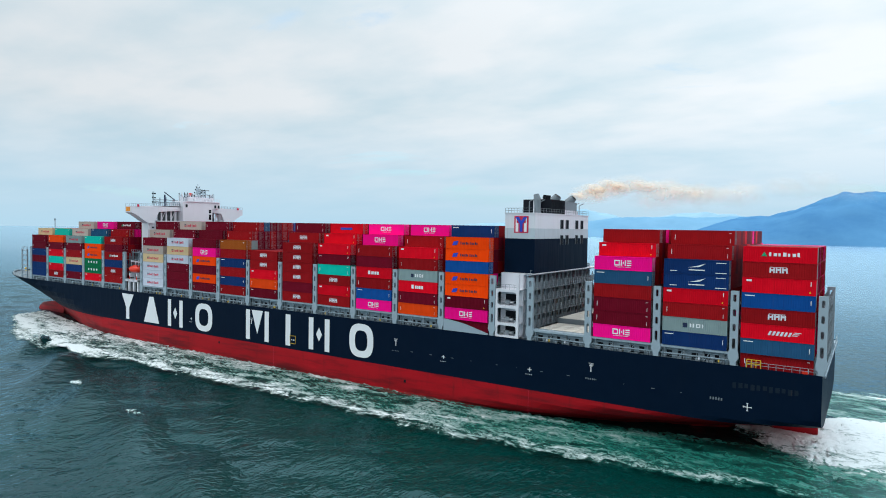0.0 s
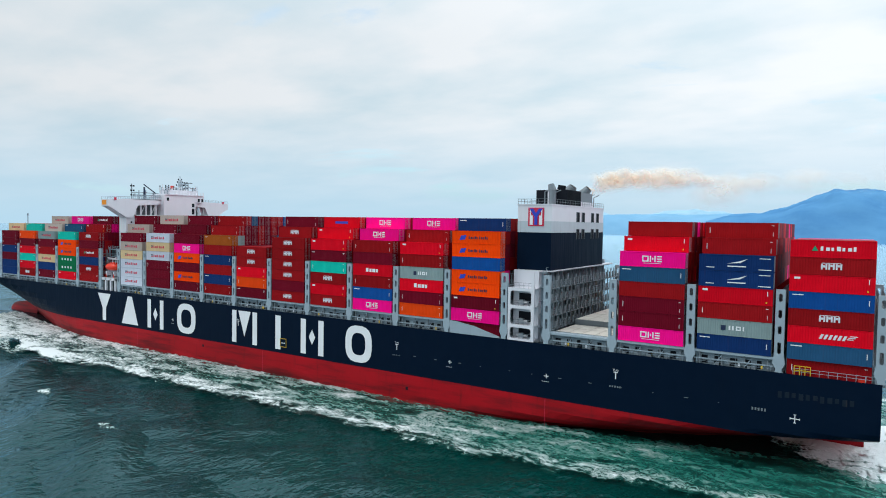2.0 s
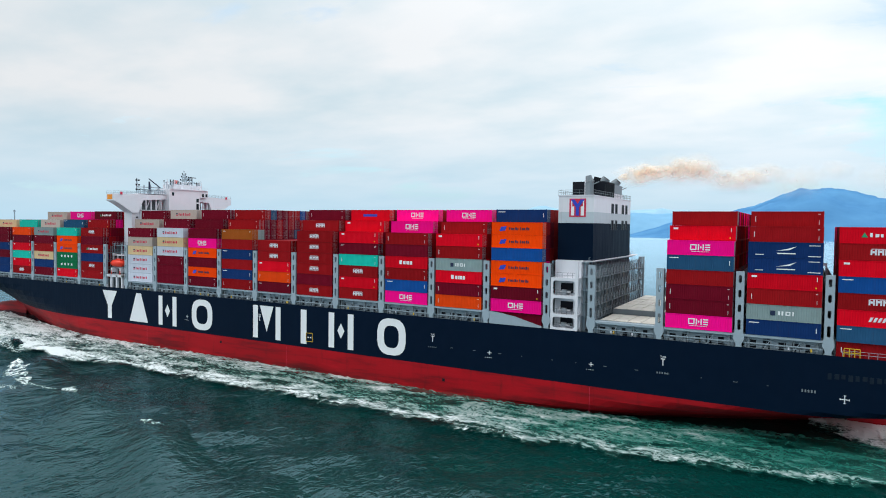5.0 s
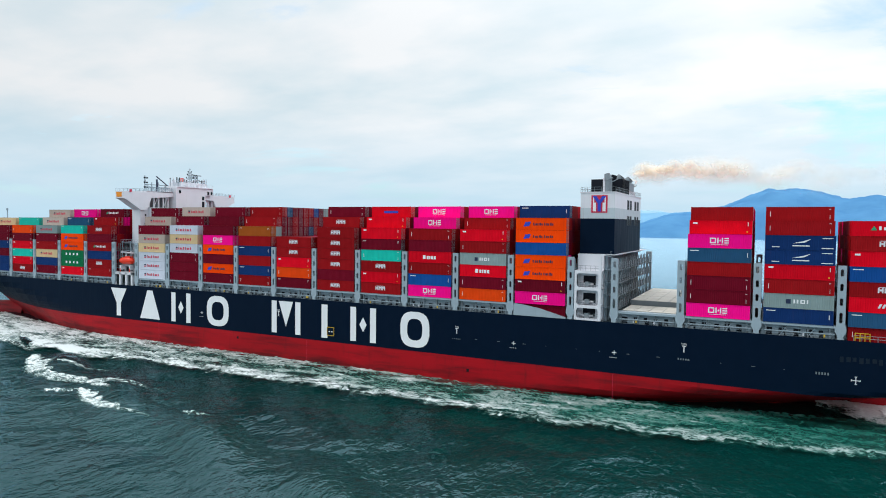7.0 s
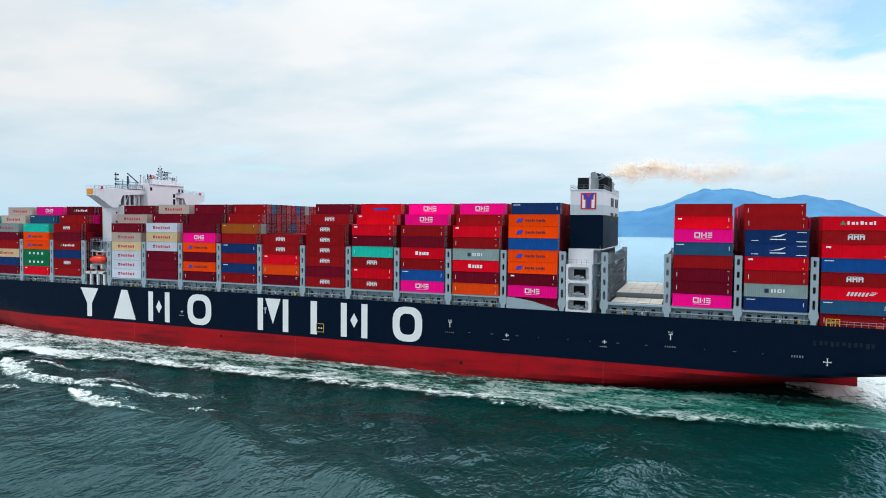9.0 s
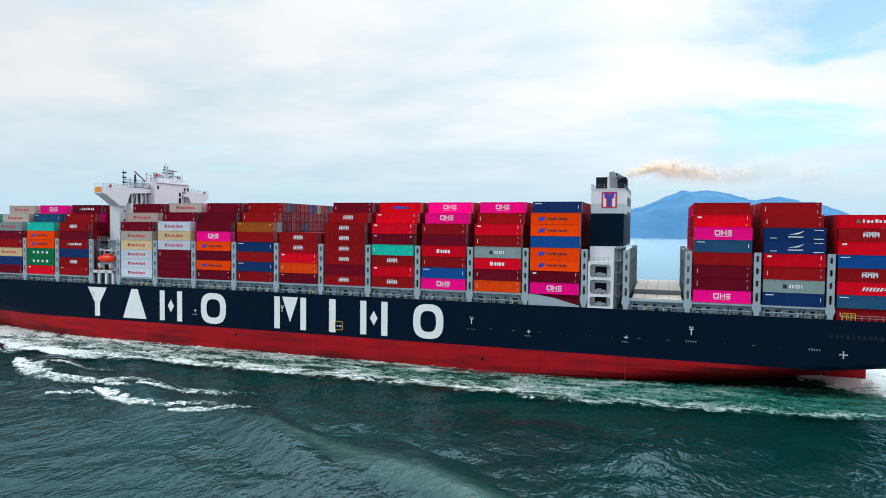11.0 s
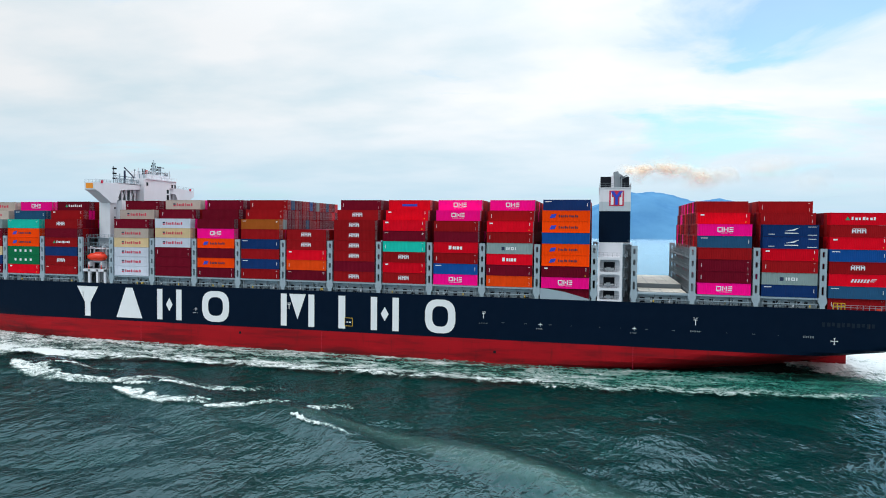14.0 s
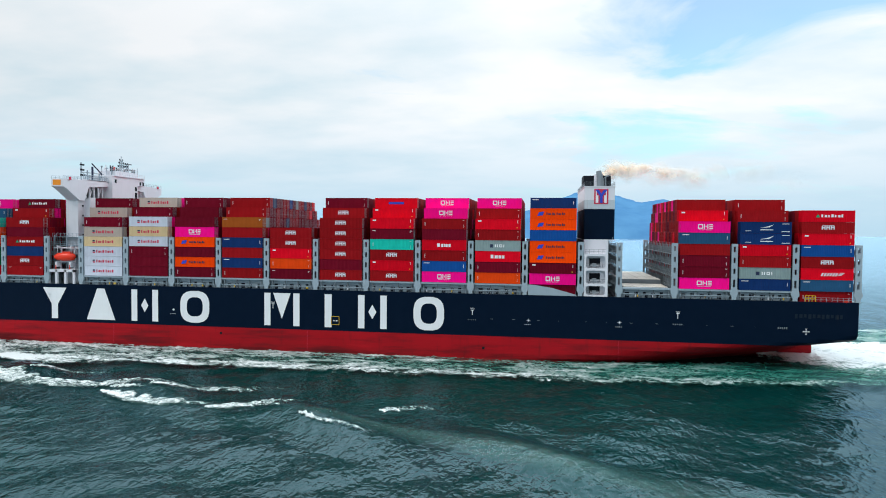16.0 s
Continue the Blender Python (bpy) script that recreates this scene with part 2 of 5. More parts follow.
def water_material(name="sea_water", calmer=1.0):
    m, t, p = nodes_of(name)
    c = t.nodes.new("ShaderNodeTexCoord").outputs["Object"]
    drift = node(t, "ShaderNodeMapping", (("Vector", c),), Scale=(1.0, 0.62, 1.0), Rotation=(0, 0, 0.35))
    big = node(t, "ShaderNodeTexNoise", (("Vector", drift.outputs[0]),), Scale=0.05, Detail=5.0, Roughness=0.55)
    mid = node(t, "ShaderNodeTexNoise", (("Vector", drift.outputs[0]),), Scale=0.34, Detail=2.5, Roughness=0.5, Distortion=0.4)
    rip = node(t, "ShaderNodeTexNoise", (("Vector", drift.outputs[0]),), Scale=1.2, Detail=2.0, Roughness=0.5, Distortion=0.6)
    patch = node(t, "ShaderNodeTexNoise", (("Vector", c),), Scale=0.012, Detail=3.0)
    col = mixed(t, ranged(t, patch.outputs["Fac"], 0.35, 0.65), (0.0004, 0.022, 0.020), (0.0006, 0.036, 0.030))
    t.nodes.remove(p)
    body, gloss, fresnel = t.nodes.new("ShaderNodeBsdfDiffuse"), t.nodes.new("ShaderNodeBsdfAnisotropic"), t.nodes.new("ShaderNodeFresnel")
    fresnel.inputs["IOR"].default_value = 1.34
    gloss.inputs["Color"].default_value = (0.54, 0.745, 0.885, 1)
    both = t.nodes.new("ShaderNodeMixShader")
    for a, b in ((fresnel.outputs[0], both.inputs[0]), (body.outputs[0], both.inputs[1]), (gloss.outputs[0], both.inputs[2]), (both.outputs[0], t.nodes["Material Output"].inputs["Surface"])):
        t.links.new(a, b)
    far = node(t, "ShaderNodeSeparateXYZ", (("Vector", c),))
    far_haze = node(t, "ShaderNodeMath", ())  # haze painted into the body colour of the far water
    far_haze.operation = "MULTIPLY"
    t.links.new(ranged(t, far.outputs["Y"], 110.0, 420.0), far_haze.inputs[0])
    t.links.new(ranged(t, far.outputs["X"], -800.0, -150.0), far_haze.inputs[1])
    t.links.new(mixed(t, far_haze.outputs[0], col, (0.022, 0.070, 0.085)), body.inputs["Color"])
    still = node(t, "ShaderNodeMath", ())
    still.operation = "MULTIPLY"
    t.links.new(ranged(t, far.outputs["Y"], 30.0, 220.0, 1.0, 0.5), still.inputs[0])
    t.links.new(ranged(t, far.outputs["X"], -340.0, -800.0, 1.0, 0.1), still.inputs[1])
    calm = still.outputs[0]
    t.links.new(ranged(t, far.outputs["Y"], 40.0, 350.0, 0.12, 0.26), gloss.inputs["Roughness"])
    fresh = node(t, "ShaderNodeMath", ())
    fresh.operation = "MULTIPLY"
    t.links.new(ranged(t, patch.outputs["Fac"], 0.35, 0.65, 0.6, 1.0), fresh.inputs[0])
    t.links.new(calm, fresh.inputs[1])
    gust = fresh.outputs[0]
    b1 = node(t, "ShaderNodeBump", (("Height", big.outputs["Fac"]), ("Strength", calm)), Distance=0.9 * calmer)
    b2 = node(t, "ShaderNodeBump", (("Height", mid.outputs["Fac"]), ("Normal", b1.outputs[0]), ("Strength", calm)), Distance=0.52 * calmer)
    b3 = node(t, "ShaderNodeBump", (("Height", rip.outputs["Fac"]), ("Normal", b2.outputs[0]), ("Strength", gust)), Distance=0.24 * calmer)
    for n in (body, gloss, fresnel):
        t.links.new(b3.outputs[0], n.inputs["Normal"])
    return m


def foam_material(name, white, teal, stretch=(0.13, 0.38, 1.0), edge=True, soft=0.24, taper=(-0.16, 0.24)):
    """Foam over water: lace of white, a milky green veil, and gaps. UV: along, and across from the hull."""
    m, t, p = nodes_of(name)
    tc = t.nodes.new("ShaderNodeTexCoord")
    mp = node(t, "ShaderNodeMapping", (("Vector", tc.outputs["Object"]),), Scale=stretch, Rotation=(0, 0, 0.12))
    big = node(t, "ShaderNodeTexNoise", (("Vector", mp.outputs[0]),), Scale=0.55, Detail=4.0, Roughness=0.55, Distortion=1.2)
    lace = node(t, "ShaderNodeTexNoise", (("Vector", mp.outputs[0]),), Scale=1.6, Detail=9.0, Roughness=0.70, Distortion=2.2)
    uv = node(t, "ShaderNodeSeparateXYZ", (("Vector", tc.outputs["UV"]),))
    rim = ranged(t, uv.outputs["Y"], 0.78, 1.0, 0.0, 0.62) if edge else ranged(t, uv.outputs["Y"], 0.5, 1.0, 0.0, 0.35)
    ends = ranged(t, uv.outputs["X"], 0.0, 1.0, *taper)
    both = node(t, "ShaderNodeMath", ())
    both.operation = "ADD"
    t.links.new(big.outputs["Fac"], both.inputs[0])
    t.links.new(lace.outputs["Fac"], both.inputs[1])
    less = node(t, "ShaderNodeMath", ())
    less.operation = "SUBTRACT"
    t.links.new(both.outputs[0], less.inputs[0])
    t.links.new(rim, less.inputs[1])
    less2 = node(t, "ShaderNodeMath", ())
    less2.operation = "SUBTRACT"
    t.links.new(less.outputs[0], less2.inputs[0])
    t.links.new(ends, less2.inputs[1])
    d = less2.outputs[0]
    if edge:  # the foam heaps up along its outer edge
        heap = node(t, "ShaderNodeMath", ())
        heap.operation = "ADD"
        t.links.new(d, heap.inputs[0])
        t.links.new(ranged(t, uv.outputs["Y"], 0.56, 0.78, 0.0, 0.17), heap.inputs[1])
        d = heap.outputs[0]
    whiteness = ranged(t, d, white, white + soft)
    veil = ranged(t, less.outputs[0], teal, teal + 0.3, 0.0, 0.8)
    col = mixed(t, whiteness, (0.016, 0.22, 0.17), (0.84, 0.90, 0.90))
    t.links.new(col, p.inputs["Base Color"])
    p.inputs["Roughness"].default_value = 0.5
    op = node(t, "ShaderNodeMath", ())
    op.operation = "MAXIMUM"
    t.links.new(whiteness, op.inputs[0])
    t.links.new(veil, op.inputs[1])
    t.links.new(op.outputs[0], p.inputs["Alpha"])
    b = node(t, "ShaderNodeBump", (("Height", lace.outputs["Fac"]),), Strength=0.7, Distance=0.5)
    t.links.new(b.outputs[0], p.inputs["Normal"])
    return m


def smoke_material(name, grow, fade, strength):
    """Soft wisps, densest at the middle; each size gathers and thins out along the plume's way to starboard."""
    m, t, p = nodes_of(name)
    p.inputs["Base Color"].default_value = (1.0, 0.80, 0.60, 1)
    p.inputs["Roughness"].default_value = 1.0
    p.inputs["Specular IOR Level"].default_value = 0.0
    tc = t.nodes.new("ShaderNodeTexCoord")
    n = node(t, "ShaderNodeTexNoise", (("Vector", tc.outputs["Object"]),), Scale=0.55, Detail=5.0, Roughness=0.6, Distortion=0.6)
    at = node(t, "ShaderNodeSeparateXYZ", (("Vector", t.nodes.new("ShaderNodeNewGeometry").outputs["Position"]),))
    reach = node(t, "ShaderNodeSeparateXYZ", (("Vector", tc.outputs["UV"]),))
    out = None
    for value in (ranged(t, reach.outputs["X"], 1.0, 0.1), ranged(t, reach.outputs["X"], 1.0, 0.6), ranged(t, n.outputs["Fac"], 0.3, 0.64, strength * 0.5, strength),
                  ranged(t, at.outputs["Y"], *grow), ranged(t, at.outputs["Y"], fade[0], fade[1], 1.0, 0.0)):
        if out is None:
            out = value
            continue
        x = node(t, "ShaderNodeMath", ())
        x.operation = "MULTIPLY"
        t.links.new(out, x.inputs[0])
        t.links.new(value, x.inputs[1])
        out = x.outputs[0]
    t.links.new(out, p.inputs["Alpha"])
    return m


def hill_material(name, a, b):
    # a and b carry the blue of the distance haze in the base colour
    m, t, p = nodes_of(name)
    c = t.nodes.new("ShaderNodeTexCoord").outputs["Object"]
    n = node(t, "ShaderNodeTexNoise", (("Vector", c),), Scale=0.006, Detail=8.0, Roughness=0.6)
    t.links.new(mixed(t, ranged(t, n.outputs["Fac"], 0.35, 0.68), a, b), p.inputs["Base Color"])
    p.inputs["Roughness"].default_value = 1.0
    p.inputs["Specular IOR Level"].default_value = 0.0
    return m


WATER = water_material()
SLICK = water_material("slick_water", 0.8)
FOAM = foam_material("hull_foam", 0.95, 0.78, soft=0.30, taper=(-0.26, 0.30))
WAKE = foam_material("stern_foam", 0.64, 0.42, (0.16, 0.3, 1.0), False)
CREST = foam_material("crest_foam", 0.76, 0.88, (0.6, 1.3, 1.0), False, 0.36)
THIN = foam_material("thin_foam", 0.92, 1.25, (0.7, 1.7, 1.0), False, 0.26)


def milky_material():
    """A pale green veil on the water, thinning to its rims."""
    m, t, p = nodes_of("milky_water")
    tc = t.nodes.new("ShaderNodeTexCoord")
    mp = node(t, "ShaderNodeMapping", (("Vector", tc.outputs["Object"]),), Scale=(0.25, 0.5, 1.0), Rotation=(0, 0, -0.5))
    n = node(t, "ShaderNodeTexNoise", (("Vector", mp.outputs[0]),), Scale=0.7, Detail=6.0, Roughness=0.6, Distortion=0.8)
    uv = node(t, "ShaderNodeSeparateXYZ", (("Vector", tc.outputs["UV"]),))
    fade = node(t, "ShaderNodeMath", ())
    fade.operation = "MULTIPLY"
    t.links.new(ranged(t, uv.outputs["Y"], 0.15, 1.0, 1.0, 0.0), fade.inputs[0])
    t.links.new(ranged(t, uv.outputs["X"], 0.0, 0.2, 0.0, 1.0), fade.inputs[1])
    dense = node(t, "ShaderNodeMath", ())
    dense.operation = "MULTIPLY"
    t.links.new(fade.outputs[0], dense.inputs[0])
    t.links.new(ranged(t, n.outputs["Fac"], 0.3, 0.65, 0.06, 0.34), dense.inputs[1])
    t.links.new(dense.outputs[0], p.inputs["Alpha"])
    p.inputs["Base Color"].default_value = (0.07, 0.21, 0.18, 1)
    p.inputs["Roughness"].default_value = 0.3
    b = node(t, "ShaderNodeBump", (("Height", n.outputs["Fac"]),), Strength=0.4, Distance=0.5)
    t.links.new(b.outputs[0], p.inputs["Normal"])
    return m


MILKY = milky_material()
LACE = foam_material("lace_foam", 1.0, 1.4, (1.0, 1.8, 1.0), False, 0.14)
SMOKE = [smoke_material("young_smoke", (30.9, 31.0), (33.0, 43.0), 1.0), smoke_material("brown_smoke", (31.4, 34.5), (36.0, 58.0), 0.95),
         smoke_material("thin_smoke", (36.0, 43.0), (42.0, 84.0), 0.5)]


# ---- mesh helpers ----
class Build:
    """Gathers faces for one mesh."""

    def __init__(self):
        self.v, self.f, self.m, self.uv = [], [], [], []

    def face(self, pts, mat=0):
        n = len(self.v)
        self.v += [tuple(p) for p in pts]
        self.f.append(tuple(range(n, n + len(pts))))
        self.m.append(mat)

    def box(self, x0, x1, y0, y1, z0, z1, mat=0):
        n = len(self.v)
        self.v += [(x, y, z) for z in (z0, z1) for x, y in ((x0, y0), (x1, y0), (x1, y1), (x0, y1))]
        for q in ((0, 3, 2, 1), (4, 5, 6, 7), (0, 1, 5, 4), (1, 2, 6, 5), (2, 3, 7, 6), (3, 0, 4, 7)):
            self.f.append(tuple(n + i for i in q))
            self.m.append(mat)
        return self

    def prism(self, outline, y0, y1, mat=0):
        """An outline in x and z, counted round so that it faces -y, given depth."""
        n, k = len(self.v), len(outline)
        self.v += [(x, y0, z) for x, z in outline] + [(x, y1, z) for x, z in outline]
        self.f += [tuple(range(n, n + k)), tuple(range(n + 2 * k - 1, n + k - 1, -1))]
        self.f += [(n + (i + 1) % k, n + i, n + k + i, n + k + (i + 1) % k) for i in range(k)]
        self.m += [mat] * (k + 2)
        return self

    def tube(self, a, b, r, mat=0, sides=6, r2=None):
        a, b = Vector(a), Vector(b)
        w = (b - a).normalized()
        u = w.orthogonal().normalized()
        s = w.cross(u)
        n = len(self.v)
        for p, rad in ((a, r), (b, r if r2 is None else r2)):
            self.v += [tuple(p + rad * (math.cos(k * math.tau / sides) * u + math.sin(k * math.tau / sides) * s)) for k in range(sides)]
        self.f += [(n + i, n + (i + 1) % sides, n + sides + (i + 1) % sides, n + sides + i) for i in range(sides)]
        self.f += [tuple(range(n + sides - 1, n - 1, -1)), tuple(range(n + sides, n + 2 * sides))]
        self.m += [mat] * (sides + 2)
        return self

    def rail(self, a, b, h=1.1, step=2.0, r=0.035, mat=0, bars=2):
        a, b = Vector(a), Vector(b)
        k = max(1, round((b - a).length / step))
        for i in range(k + 1):
            p = a.lerp(b, i / k)
            self.tube(p, p + Vector((0, 0, h)), r, mat, 4)
        for j in range(1, bars + 1):
            z = Vector((0, 0, h * j / bars))
            self.tube(a + z, b + z, r, mat, 4)
        return self

    def mesh(self, name, *mats, smooth=False):
        me = bpy.data.meshes.new(name)
        me.from_pydata(self.v, [], self.f)
        for m in mats:
            me.materials.append(m)
        me.polygons.foreach_set("material_index", self.m)
        if smooth:
            me.polygons.foreach_set("use_smooth", [True] * len(self.f))
        me.update()
        return me


def part(name, made, parent, *mats, label="", at=(0, 0, 0), smooth=False):
    """One mesh object under a thing or a part; made is a Build or a finished mesh."""
    ob = new(name, made.mesh(name, *mats, smooth=smooth) if isinstance(made, Build) else made)
    ob.location = at
    ob.parent = parent
    return tagged(ob, label)


RIDERS = []  # what the ship carries along
DRIFTERS = []  # foam that falls astern at DRIFT
DRIFT = 7.2
RISERS = []  # crests that swell up and break while the ship passes: from and until when
BREAKS = {13: (2.5, 6.0), 14: (3.0, 7.5), 15: (3.5, 8.0), 16: (6.0, 10.0), 17: (9.0, 11.3), 18: (10.0, 13.5), 19: (3.0, 8.0)}


def rides(ob):
    RIDERS.append(ob)
    return ob


# ---- sea ----
def spaced(lo, hi, a, b, step, growth=1.25):
    mid = list(np.arange(a, b + 0.01, step))
    left, right, s = [], [], step
    while (left[-1] if left else a) > lo:
        s *= growth
        left.append(max(lo, (left[-1] if left else a) - s))
    s = step
    while (right[-1] if right else b) < hi:
        s *= growth
        right.append(min(hi, (right[-1] if right else b) + s))
    return np.array(left[::-1] + mid + right)


def grid_mesh(name, X, Y, Z, mat, U=None, V=None):
    nx, ny = X.shape
    me = bpy.data.meshes.new(name)
    idx = np.arange(nx * ny).reshape(nx, ny)
    faces = np.stack([idx[:-1, :-1], idx[1:, :-1], idx[1:, 1:], idx[:-1, 1:]], -1).reshape(-1, 4)
    me.from_pydata(np.stack([X, Y, Z], -1).reshape(-1, 3).tolist(), [], faces.tolist())
    me.materials.append(mat)
    me.polygons.foreach_set("use_smooth", [True] * len(faces))
    if U is not None:
        layer = me.uv_layers.new(name="along")
        loops = np.empty(len(me.loops), dtype=np.int32)
        me.loops.foreach_get("vertex_index", loops)
        layer.data.foreach_set("uv", np.stack([U.ravel()[loops], V.ravel()[loops]], -1).astype(np.float32).ravel())
    me.update()
    return me


rng = np.random.default_rng(4)
SWELL = [(math.cos(a) * math.tau / w, math.sin(a) * math.tau / w, h, p) for a, w, h, p in
         zip(rng.normal(2.0, 0.5, 22), np.geomspace(3.5, 38, 22), np.geomspace(0.035, 0.22, 22), rng.uniform(0, 6.28, 22))]


def swell(X, Y):
    Z = np.zeros_like(X)
    for kx, ky, h, p in SWELL:
        Z += h * np.sin(kx * X + ky * Y + p)
    return Z * 0.6


def sea():
    xs, ys = spaced(-4900, 4900, -470, 170, 1.7), spaced(-700, 4930, -185, 60, 1.7)
    X, Y = np.meshgrid(xs, ys, indexing="ij")
    near = np.clip(1.4 - np.hypot(np.maximum(0, np.abs(X + 150) - 320), np.maximum(0, np.abs(Y + 60) - 120)) / 150, 0, 1)
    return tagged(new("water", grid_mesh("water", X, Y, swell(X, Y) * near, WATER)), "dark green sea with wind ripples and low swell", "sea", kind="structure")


sea()


def cusp(s):
    """The line of the breaking bow wave crests, outboard of the port side; s in metres aft of the bow."""
    return -22 - 0.245 * s - 0.0003 * s * s


def bow_height(X, Y):
    """The height of the bow waves beside the port side."""
    S = X + 165
    Z = 1.1 * np.exp(-((Y - cusp(S)) / 8.0) ** 2) * np.clip((S + 40) / 45, 0, 1) * np.clip((270 - S) / 120, 0.0, 1)
    for k in range(7):  # crests in echelon, each slanting across the line
        x0 = -160 + 40 * k
        y0 = cusp(x0 + 165)
        a = radians(-40)
        P = (X - x0) * math.cos(a) + (Y - y0) * math.sin(a)
        Q = -(X - x0) * math.sin(a) + (Y - y0) * math.cos(a)
        Z += 1.35 * np.exp(-(Q / 5.5) ** 2) * np.exp(-((P - 8) / 22.0) ** 2)
        Z -= 0.7 * np.exp(-((Q - 10) / 6.0) ** 2) * np.exp(-((P - 8) / 22.0) ** 2)
    Z += 0.25 * swell(X * 1.3 + 40, Y * 1.3)
    edge = np.minimum.reduce([(X + 215) / 30, (121 - X) / 60, (Y + 125) / 25, (-6 - Y) / 8])
    return Z - 0.25 - 2.5 * np.clip(1 - edge, 0, 1)


def bow_waves():
    xs, ys = np.arange(-215, 121, 1.5), np.arange(-125, -6, 1.5)
    X, Y = np.meshgrid(xs, ys, indexing="ij")
    Z = bow_height(X, Y)
    whole = rides(tagged(new("bow_wave"), "dark green bow wave crests running out from the hull", "wave"))
    for k in range(8):
        q = slice(28 * k, 28 * k + 29)
        part("wave_crest", grid_mesh("wave_crest", X[q], Y[q], Z[q], WATER), whole)
    # smooth water that the wake leaves astern
    X, Y = np.meshgrid(np.arange(78, 262, 2.0), np.arange(-66, 18, 2.0), indexing="ij")
    edge = np.minimum.reduce([(X - 78) / 14, (262 - X) / 40, (Y + 66) / 22, (18 - Y) / 14])
    Z = 0.75 + 0.25 * swell(X, Y) - 2.6 * np.clip(1 - edge, 0, 1) ** 2
    rides(tagged(new("wake_slick", grid_mesh("wake_slick", X, Y, Z, SLICK)), "smooth green water in the wake astern", "sea"))


bow_waves()


def strip(name, line, mat, label, cat, z=0.5, rise=0.0, nu=120, nv=16, jag=0.25, seed=1, pieces=8, rough=0.12):
    """Foam along a line of (x, y inner, y outer), in sheets that follow one another."""
    whole = rides(tagged(new(name), label, cat))
    u = np.linspace(0, 1, nu)
    xs = np.interp(u, np.linspace(0, 1, len(line)), [p[0] for p in line])
    ya = np.interp(xs, [p[0] for p in line], [p[1] for p in line])
    yb = np.interp(xs, [p[0] for p in line], [p[2] for p in line])
    r = np.random.default_rng(seed)
    rag = np.convolve(r.normal(0, 1, nu + 20), np.ones(9) / 5, "same")[10:-10] + 0.4 * r.normal(0, 1, nu)
    yb = yb + (yb - ya) * 0.22 + rag * np.abs(yb - ya) * jag * 0.25
    v = np.linspace(0, 1, nv)
    X = np.repeat(xs[:, None], nv, 1) + r.normal(0, 0.15, (nu, nv))
    Y = ya[:, None] + (yb - ya)[:, None] * v[None]
    Z = z + rise * np.sin(v * math.pi)[None] + r.normal(0, rough, (nu, nv))
    U, V = np.repeat(u[:, None], nv, 1), np.repeat(v[None], nu, 0)
    cuts = np.linspace(0, nu - 1, pieces + 1).astype(int)
    for a, b in zip(cuts, cuts[1:]):
        q = slice(a, b + 1)
        part("foam_sheet", grid_mesh("foam_sheet", X[q], Y[q], Z[q], mat, U[q], V[q]), whole)
    return whole


